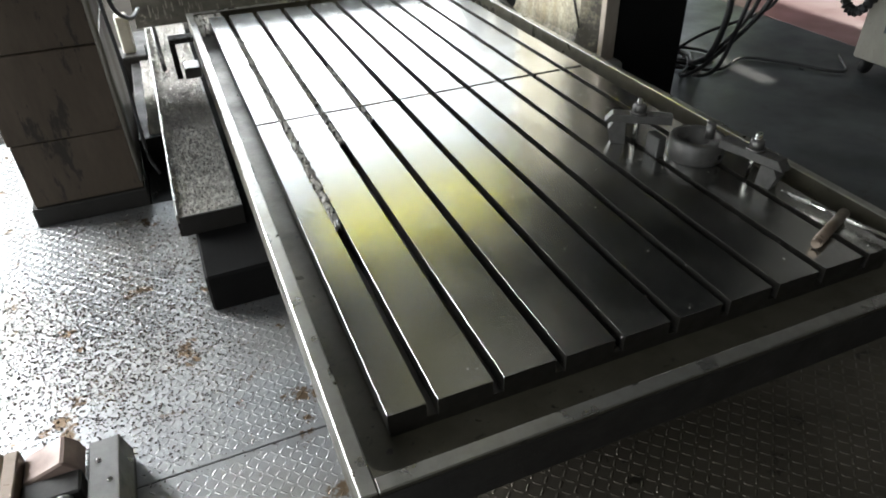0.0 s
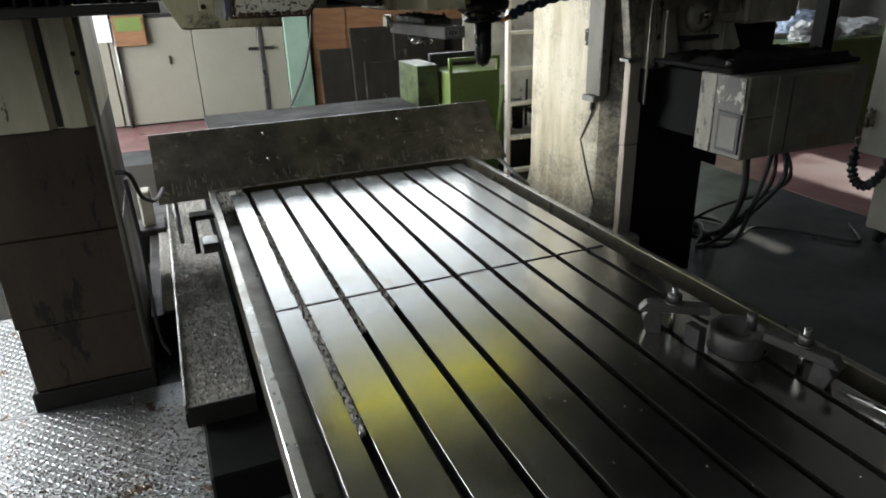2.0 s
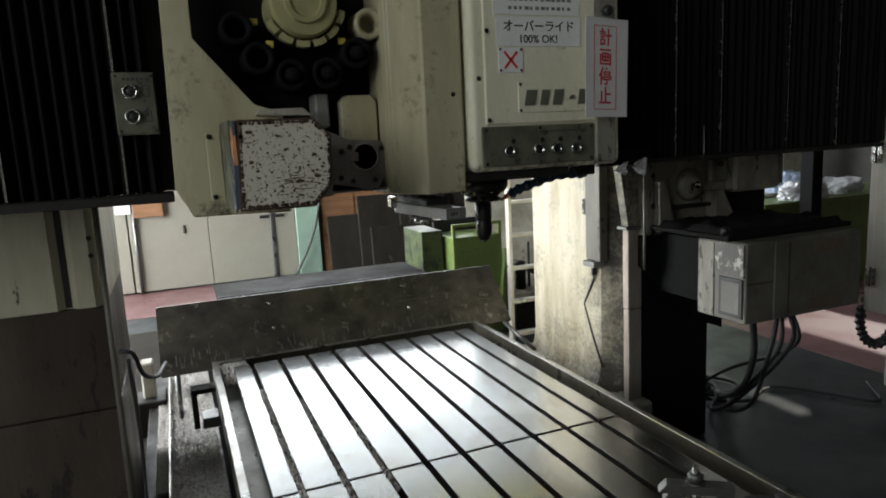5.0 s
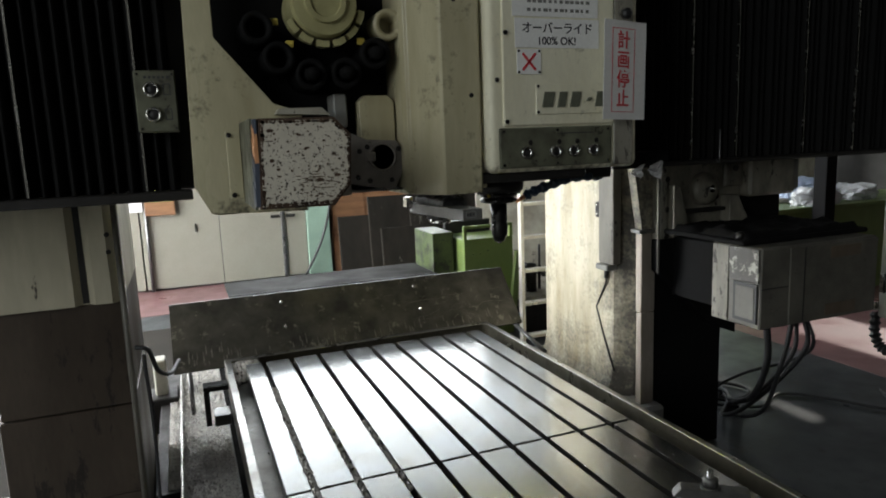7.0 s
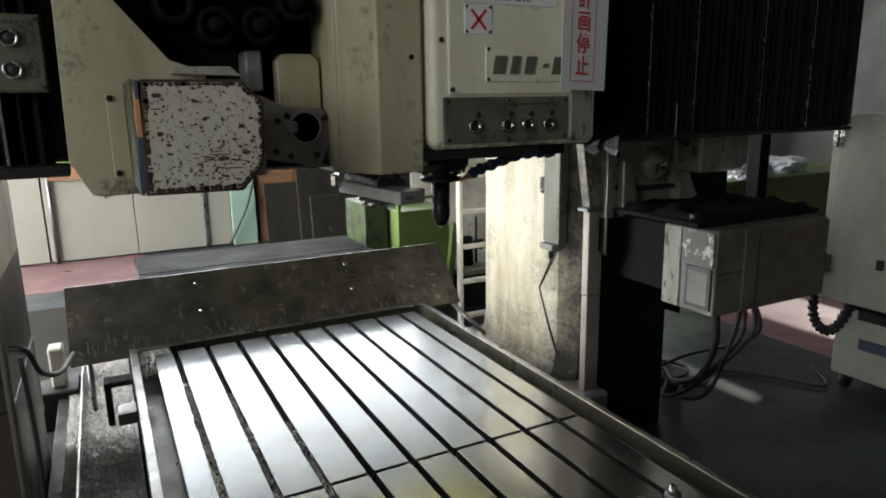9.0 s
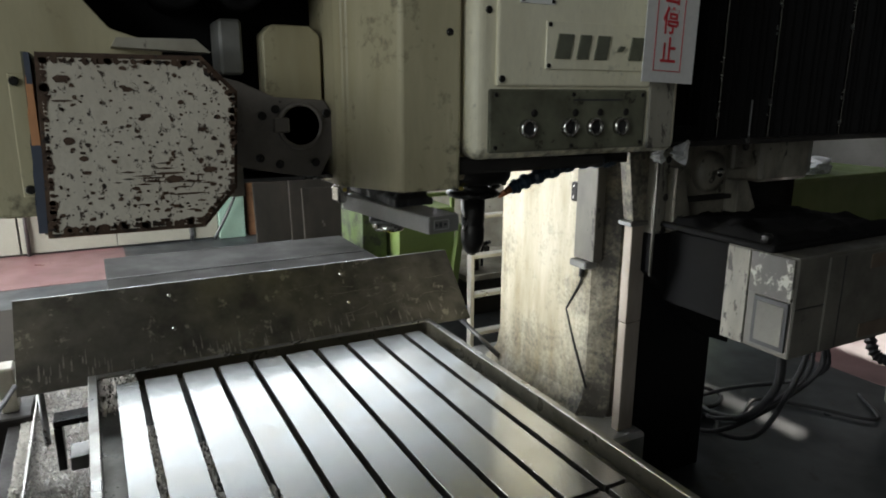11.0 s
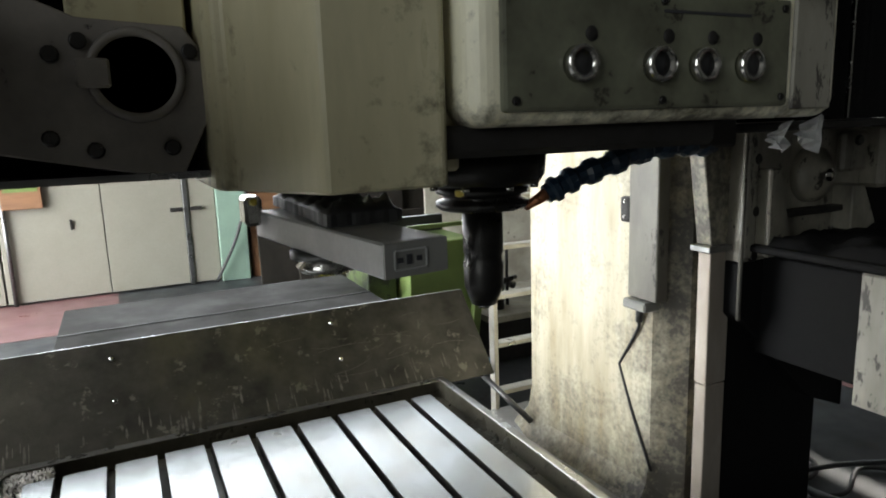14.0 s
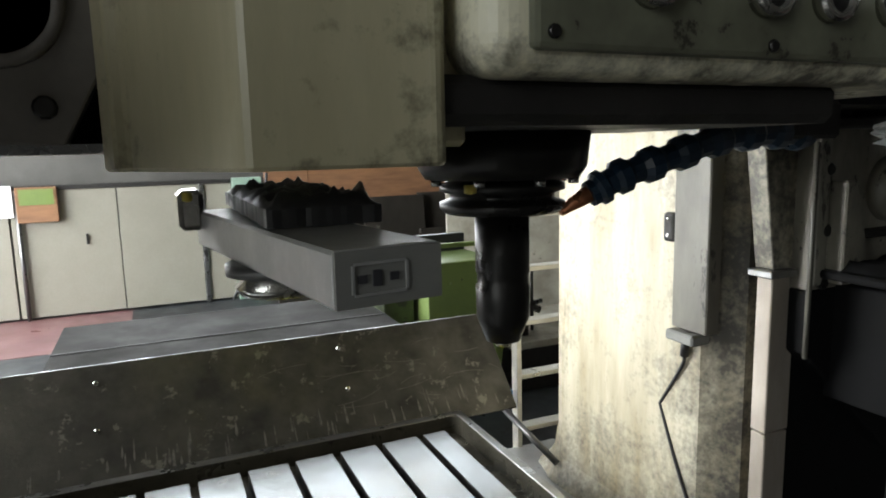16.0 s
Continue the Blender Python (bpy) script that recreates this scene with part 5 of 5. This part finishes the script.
solid("floor_cable", tube([(2.1, 2.9, FLOOR + 0.014), (2.4, 2.62, FLOOR + 0.014), (2.62, 2.72, FLOOR + 0.014), (2.5, 2.95, FLOOR + 0.014), (2.2, 3.0, FLOOR + 0.014)], 0.013, 8), BLACK, "coil of black cable lying on the floor", "cable")

drive.location += Vector((-0.03, -0.02, 0.03))
cab.location.z += 0.028

# ---- control cabinet at the right ----
ctrl = thing("control_cabinet", (3.3, 1.66, FLOOR), "off-white control cabinet on a wheeled base", "control cabinet")
part("body", block(3.0, 3.6, 1.26, 2.04, 0.06, 1.155, 0.008), WORN_WHITE, ctrl)
part("door", block(2.985, 3.001, 1.26, 1.99, 0.065, 1.15, 0.004), WORN_WHITE, ctrl)
for z in (0.22, 0.97):
    leaf = part("hinge", block(2.990, 3.001, 2.008, 2.034, z, z + 0.12, 0.002), CHROME, ctrl)
    bolts(leaf, [(2.990, 2.021, z + 0.02), (2.990, 2.021, z + 0.06), (2.990, 2.021, z + 0.10)], 0.005, "x", 0.003, BLACK_STEEL, "screw")
    leaf = part("hinge", block(2.975, 2.986, 1.960, 1.987, z, z + 0.12, 0.002), CHROME, ctrl)
    bolts(leaf, [(2.975, 1.973, z + 0.02), (2.975, 1.973, z + 0.06), (2.975, 1.973, z + 0.10)], 0.005, "x", 0.003, BLACK_STEEL, "screw")
    part("hinge_pin", rod((2.988, 1.998, z), (2.988, 1.998, z + 0.12), 0.007, 8), BLACK_STEEL, ctrl)
part("handle", block(2.965, 2.986, 1.66, 1.70, 0.3, 0.36, 0.006), BLACK, ctrl)
part("latch", block(2.985, 3.03, 2.041, 2.06, 0.10, 0.15, 0.003), CHROME, ctrl)
part("neck", block(3.25, 3.58, 1.36, 1.92, -0.10, 0.06), DARK_CAST, ctrl)
part("bracket", block(3.05, 3.25, 1.5, 1.9, 0.02, 0.06, 0.004), BLACK_STEEL, ctrl)
part("base_box", block(3.26, 3.9, 1.26, 2.06, -0.49, -0.10, 0.01), WORN_WHITE, ctrl)
part("base_stripe", block(3.255, 3.26, 1.30, 1.90, -0.29, -0.22), BLUE_PAINT, ctrl)
for x in (3.34, 3.82):
    for y in (1.34, 2.0):
        fork = part("caster_fork", block(x - 0.02, x + 0.02, y - 0.026, y + 0.026, -0.515, -0.49), DARK_CAST, ctrl)
        part("wheel", lathe([(0.001, -0.018), (0.05, -0.018), (0.055, -0.01), (0.055, 0.01), (0.05, 0.018), (0.001, 0.018)], (x, y, FLOOR + 0.055), "y", 24), BLACK, fork)
chain = solid("cable_conduit", tube([(3.03, 2.07, 0.08), (3.0, 2.05, -0.04), (2.99, 2.0, -0.12), (2.99, 1.93, -0.13), (2.995, 1.87, -0.06), (3.05, 1.85, 0.05)], 0.022, 8, 6, 0.012, 1), BLACK, "black ribbed cable conduit looping under the cabinet", "conduit")

for unit in (ctrl, chain):
    unit.location.x -= 0.06

# ---- clamps and tools on the table ----
def step_clamp(cx, cy, ang, hgt, label):
    c = thing("strap_clamp", (cx, cy, 0), label, "clamp", "strap clamps")
    m = pose(cx, cy, 0, 0, 0, ang)
    part("bar", turned(prism([(-0.115, hgt - 0.012), (-0.09, hgt + 0.018), (0.115, hgt + 0.018), (0.115, hgt - 0.012)], "y", -0.024, 0.024, 0.002), m), CLAMP_STEEL, c)
    part("stud", turned(rod((0.0, 0, -0.03), (0, 0, hgt + 0.075), 0.010), m), CHROME, c)
    part("nut", turned(lathe([(0.024, hgt + 0.026), (0.024, hgt + 0.05), (0.018, hgt + 0.053)], (0, 0, 0), "z", 6), m), CLAMP_STEEL, c)
    part("washer", turned(lathe([(0.030, hgt + 0.018), (0.030, hgt + 0.026)], (0, 0, 0), "z", 24), m), CLAMP_STEEL, c)
    part("heel_block", turned(prism([(-0.085, 0), (-0.10, hgt * 0.55), (-0.085, hgt - 0.012), (-0.04, hgt - 0.012), (-0.035, 0)], "y", -0.022, 0.022, 0.002), m), CLAMP_STEEL, c)
    return c


step_clamp(0.485, 0.835, -35, 0.095, "grey steel strap clamp with a threaded stud on the table")
step_clamp(0.662, 0.465, 104, 0.085, "grey steel strap clamp with a threaded stud on the table")
ring = thing("steel_ring", (0.61, 0.665, 0), "turned steel ring with a cross hole on the table", "ring")
part("body", lathe([(0.04, 0.0), (0.090, 0.0), (0.093, 0.003), (0.093, 0.070), (0.089, 0.074), (0.07, 0.074), (0.068, 0.06), (0.04, 0.06), (0.04, 0.0)], (0.61, 0.665, 0), "z", 40), CLAMP_STEEL, ring)
part("cross_hole", lathe([(0.001, -0.001), (0.009, 0)], (0.632, 0.5735, 0.028), "y", 16), BELLOWS, ring)
part("post", rod((0.655, 0.66, 0.06), (0.655, 0.66, 0.115), 0.016), CLAMP_STEEL, ring)
stopb = solid("stop_block", block(0.475, 0.51, 0.70, 0.765, 0, 0.075, 0.003), TOOL_STEEL, "small steel stop block on the table", "block")
bar = thing("tee_wrench", (0.66, 0.14, 0.02), "steel tee wrench with a wooden-brown handle on the table", "wrench")
part("shaft", rod((0.665, 0.335, 0.02), (0.745, -0.02, 0.02), 0.007), CHROME, bar)
part("handle", rod((0.545, 0.085, 0.018), (0.728, 0.158, 0.022), 0.016), BROWN_HANDLE, bar, "browned steel handle")
part("handle_tip", rod((0.533, 0.080, 0.018), (0.545, 0.085, 0.018), 0.013), BROWN_HANDLE, bar)

# vise on the checker plate
vise = thing("machine_vise", (-1.55, 0.5, FLOOR), "rusty cast-iron machine vise on the floor plate", "vise")
part("base", block(-1.76, -1.38, 0.20, 0.66, FLOOR, -0.555, 0.008), DARK_CAST, vise)
part("fixed_jaw", block(-1.745, -1.685, 0.22, 0.67, -0.555, -0.42, 0.006), PINK_RUST, vise, "pale rusted jaw block")
part("jaw_plate", block(-1.684, -1.645, 0.22, 0.668, -0.54, -0.425, 0.004), BROWN_HANDLE, vise)
part("moving_jaw", prism([(-1.645, -0.50), (-1.64, -0.46), (-1.53, -0.42), (-1.50, -0.455), (-1.49, -0.50)], "y", 0.56, 0.668, 0.006), PINK_RUST, vise)
part("jaw_web", block(-1.64, -1.49, 0.48, 0.559, -0.554, -0.455, 0.006), DARK_CAST, vise)
part("screw_ring", lathe([(0.011, 0), (0.022, 0), (0.024, -0.006), (0.022, -0.022), (0.011, -0.022), (0.011, 0)], (-1.535, 0.479, -0.475), "y", 24), GREY_STEEL, vise, "bare steel screw ring")
part("screw", rod((-1.535, 0.22, -0.52), (-1.535, 0.478, -0.52), 0.022), CHROME, vise)
part("slide_plate", prism([(-1.478, -0.50), (-1.478, -0.475), (-1.395, -0.475), (-1.375, -0.555), (-1.40, -0.555)], "y", 0.22, 0.66, 0.003), GREY_STEEL, vise)
bolts(vise, [(-1.45, 0.58, -0.475), (-1.42, 0.50, -0.475), (-1.45, 0.40, -0.475)], 0.008, "z", -0.004, CHROME, "screw")

# ---- far side: partition, boards, green racks, ladder ----
partn = thing("partition", (-0.3, 8.9, FLOOR), "white panel partition with sliding doors and steel handles", "partition")
for x0, x1 in ((-3.2, -1.56), (-1.54, -0.56), (-0.55, 0.27), (0.33, 0.62)):
    part("panel", block(x0, x1, 8.86, 8.9, FLOOR + 0.02, 0.745, 0.004), PARTITION, partn)
part("post", block(0.275, 0.325, 8.84, 8.9, FLOOR, 0.75, 0.004), GREY_STEEL, partn)
part("top_rail", block(-3.2, 0.62, 8.84, 8.92, 0.747, 0.79, 0.004), DARK_CAST, partn)
part("handle", block(0.13, 0.26, 8.82, 8.86, 0.27, 0.31, 0.004), DARK_CAST, partn)
part("handle", block(0.34, 0.47, 8.82, 8.86, 0.27, 0.31, 0.004), DARK_CAST, partn)
part("pull", block(-0.88, -0.86, 8.84, 8.86, 0.16, 0.27, 0.003), DARK_CAST, partn)
part("conduit", rod((-1.47, 8.83, FLOOR), (-1.47, 8.83, 0.72), 0.022), GREY_STEEL, partn)
mint = solid("mint_panel", block(0.63, 0.95, 8.80, 8.9, FLOOR, 0.80, 0.004), MINT, "pale mint-green painted door panel", "panel")
solid("hanging_cable", tube([(1.0, 8.7, 0.85), (0.95, 8.7, 0.4), (0.80, 8.72, -0.1), (0.55, 8.74, -0.58)], 0.018), BLACK, "black cable hanging before the door panel", "cable")
board = thing("notice_board", (-1.35, 8.5, 0.4), "brown framed notice board with a green field", "notice board")
part("board", block(-1.47, -1.10, 8.79, 8.83, 0.42, 0.78, 0.006), WOOD, board)
part("field", block(-1.44, -1.13, 8.785, 8.79, 0.60, 0.76), GREEN, board)
part("sheet", block(-1.68, -1.50, 8.80, 8.81, 0.48, 0.80), PAPER, board)
solid("wall_board", block(1.0, 1.5, 8.86, 8.94, FLOOR, 1.1, 0.005), WOOD, "brown plywood board against the wall", "board")
solid("wall_board", block(1.503, 3.6, 8.87, 8.94, FLOOR, 1.1, 0.005), WOOD, "brown plywood board against the wall", "board")
for i, (x0, x1, z1, y) in enumerate(((1.0, 1.46, 0.26, 8.35), (1.42, 2.02, 0.52, 8.25), (2.0, 2.74, 0.55, 8.15), (2.7, 3.5, 0.57, 8.22), (1.5, 2.3, 0.10, 7.95), (2.5, 3.9, 0.20, 7.7))):
    solid("stacked_board", turned(block(x0, x1, y, y + 0.05, FLOOR, z1, 0.004), Matrix.Translation((0, y, FLOOR)) @ Euler((radians(-6), 0, 0)).to_matrix().to_4x4() @ Matrix.Translation((0, -y, -FLOOR))), BOARD, "black stained board leaning on the wall", "board", "leaning boards")
# two black sheets added only to darken the floor behind the guard
solid("floor_sheet", block(-2.3, -0.76, 3.35, 6.7, FLOOR - 0.006, FLOOR + 0.003, 0.001), BOARD, "black sheet added to darken the floor beside the guard", "sheet")
solid("floor_sheet", block(0.72, 3.6, 5.7, 7.6, FLOOR - 0.006, FLOOR + 0.004, 0.002), BOARD, "black sheet added to darken the rear floor", "sheet")
solid("steel_sheet", block(-0.73, 1.0, 3.95, 5.2, 0.09, 0.11, 0.004), SHEET, "flat grey steel cover sheet behind the guard", "sheet")
solid("sheet_seam", block(-0.73, 1.0, 4.60, 4.612, 0.111, 0.115), DARK_CAST, "dark seam strip across the grey cover sheet", "strip")
stand = thing("sheet_stand", (0, 4.5, FLOOR), "dark steel stand under the grey sheet", "stand")
for x in (-0.66, 0.88):
    for y in (4.0, 5.1):
        part("leg", block(x, x + 0.06, y, y + 0.06, FLOOR, 0.089), DARK_CAST, stand)
rack = thing("green_cabinet", (1.5, 5.1, FLOOR), "yellow-green steel cabinet with an open top frame", "cabinet")
part("body", block(1.36, 1.86, 4.82, 5.4, FLOOR, 0.34, 0.006), GREEN, rack)
part("frame_bar", block(1.36, 1.86, 4.82, 4.85, 0.435, 0.465, 0.003), GREEN, rack)
part("frame_post", block(1.36, 1.39, 4.82, 4.85, 0.34, 0.436), GREEN, rack)
part("frame_post", block(1.83, 1.86, 4.82, 4.85, 0.34, 0.436), GREEN, rack)
part("back", block(1.37, 1.85, 5.30, 5.36, 0.34, 0.46), BLACK, rack)
part("leg", prism([(1.78, -0.5), (1.84, -0.5), (1.93, 0.2), (1.87, 0.2)], "y", 4.76, 4.815, 0.003), GREEN, rack)
bolts(rack, [(1.45, 4.82, 0.20), (1.52, 4.82, 0.20), (1.60, 4.82, 0.22)], 0.006, "y", 0.002)
rack2 = solid("green_cabinet", block(1.12, 1.33, 5.0, 5.5, FLOOR, 0.40, 0.006), DARK_GREEN, "dark mottled yellow-green steel cabinet behind the guard", "cabinet")
ladder = thing("step_ladder", (1.4, 3.45, FLOOR), "worn aluminium ladder leaning behind the column", "ladder")
for x, lean in ((1.205, 2.0), (1.60, -2.0)):
    part("rail", turned(block(-0.012, 0.012, -0.025, 0.025, 0, 1.95, 0.003), pose(x, 3.42, FLOOR, -4, lean, 0)), ALU, ladder)
for i in range(8):
    z = FLOOR + 0.17 + i * 0.24
    y = 3.42 + (z - FLOOR) * 0.07
    part("rung", block(1.21 + 0.035 * (z - FLOOR), 1.595 - 0.035 * (z - FLOOR), y - 0.032, y + 0.032, z - 0.011, z + 0.011, 0.003), ALU, ladder)
bench = thing("low_bench", (2.3, 5.0, FLOOR), "low green-edged bench with tools behind the ladder", "bench")
part("top", block(1.95, 3.0, 4.75, 5.6, -0.30, -0.25, 0.004), CREAM_DIRTY, bench)
part("frame", block(1.95, 3.0, 4.75, 5.6, FLOOR, -0.302, 0.004), DARK_CAST, bench)
jack = thing("bottle_jack", (2.10, 4.95, -0.25), "black bottle jack standing on the bench", "jack")
part("body", lathe([(0.001, -0.25), (0.055, -0.25), (0.055, -0.06), (0.05, -0.05), (0.05, -0.04)], (2.12, 4.95, 0), "z", 24), BLACK_STEEL, jack)
part("cap", lathe([(0.052, -0.04), (0.052, 0.02), (0.02, 0.03)], (2.12, 4.95, 0), "z", 24), BLACK, jack)
for a, b, r in (((2.24, 5.0, -0.25), (2.24, 5.0, -0.05), 0.014), ((2.18, 5.0, -0.06), (2.32, 5.0, -0.04), 0.018), ((2.30, 5.1, -0.25), (2.30, 5.1, 0.18), 0.012), ((2.15, 5.15, -0.02), (2.42, 5.2, -0.16), 0.03)):
    solid("tool_rod", rod(a, b, r), BLACK_STEEL, "dark steel tool rod on the bench", "rod", "bench tools")
solid("back_screen", prism([(2.05, 6.05), (3.3, 5.70), (3.31, 5.74), (2.06, 6.09)], "z", FLOOR, 1.4), CREAM_DIRTY, "beige steel screen behind the bench", "screen")

# ---- far right: green boxes, bags, post ----
gtab = thing("work_bench", (6.0, 4.7, FLOOR), "green steel work bench loaded with bagged goods", "bench")
part("top", block(4.72, 7.6, 4.4, 5.3, 0.36, 0.40, 0.004), GREEN, gtab)
part("body", block(4.76, 7.5, 4.45, 5.25, FLOOR, 0.358, 0.004), GREEN, gtab)


def bag(name, c, r, m, label):
    bm = bmesh.new()
    bmesh.ops.create_icosphere(bm, subdivisions=4, radius=1)
    for v in bm.verts:
        k = 1 + 0.35 * noise.noise(v.co * 2.1 + Vector(c)) + 0.22 * abs(noise.noise(v.co * 5.3 + Vector(c))) + 0.06 * noise.noise(v.co * 13.0)
        v.co = Vector((v.co.x * r[0] * k, v.co.y * r[1] * k, max(v.co.z * k, -0.55) * r[2])) + Vector(c)
    return solid(name, bm, m, label, "bag", "bagged goods")


bag("plastic_bag", (5.42, 4.55, 0.465), (0.30, 0.14, 0.12), PLASTIC_BAG, "crumpled white plastic bag on the bench")
bag("plastic_bag", (5.75, 4.95, 0.50), (0.34, 0.22, 0.18), BLUE_BAG, "crumpled pale blue plastic bag on the bench")
bag("plastic_bag", (6.25, 4.75, 0.465), (0.26, 0.22, 0.12), PLASTIC_BAG, "crumpled white plastic bag on the bench")
solid("flat_carton", block(5.0, 5.4, 4.85, 5.2, 0.402, 0.45, 0.006), CREAM_DIRTY, "flat pale carton lying on the bench", "carton")
solid("steel_post", block(5.15, 5.3, 4.2, 4.35, FLOOR, TOP, 0.006), BELLOWS, "black steel roof post", "post")
solid("locker", block(7.4, 8.2, 6.5, 7.1, FLOOR, 1.4, 0.006), CREAM_DIRTY, "dull beige steel locker", "locker")
solid("locker", block(6.3, 7.2, 6.6, 7.1, FLOOR, 1.2, 0.006), GREY_PAINT, "dull grey steel locker", "locker")
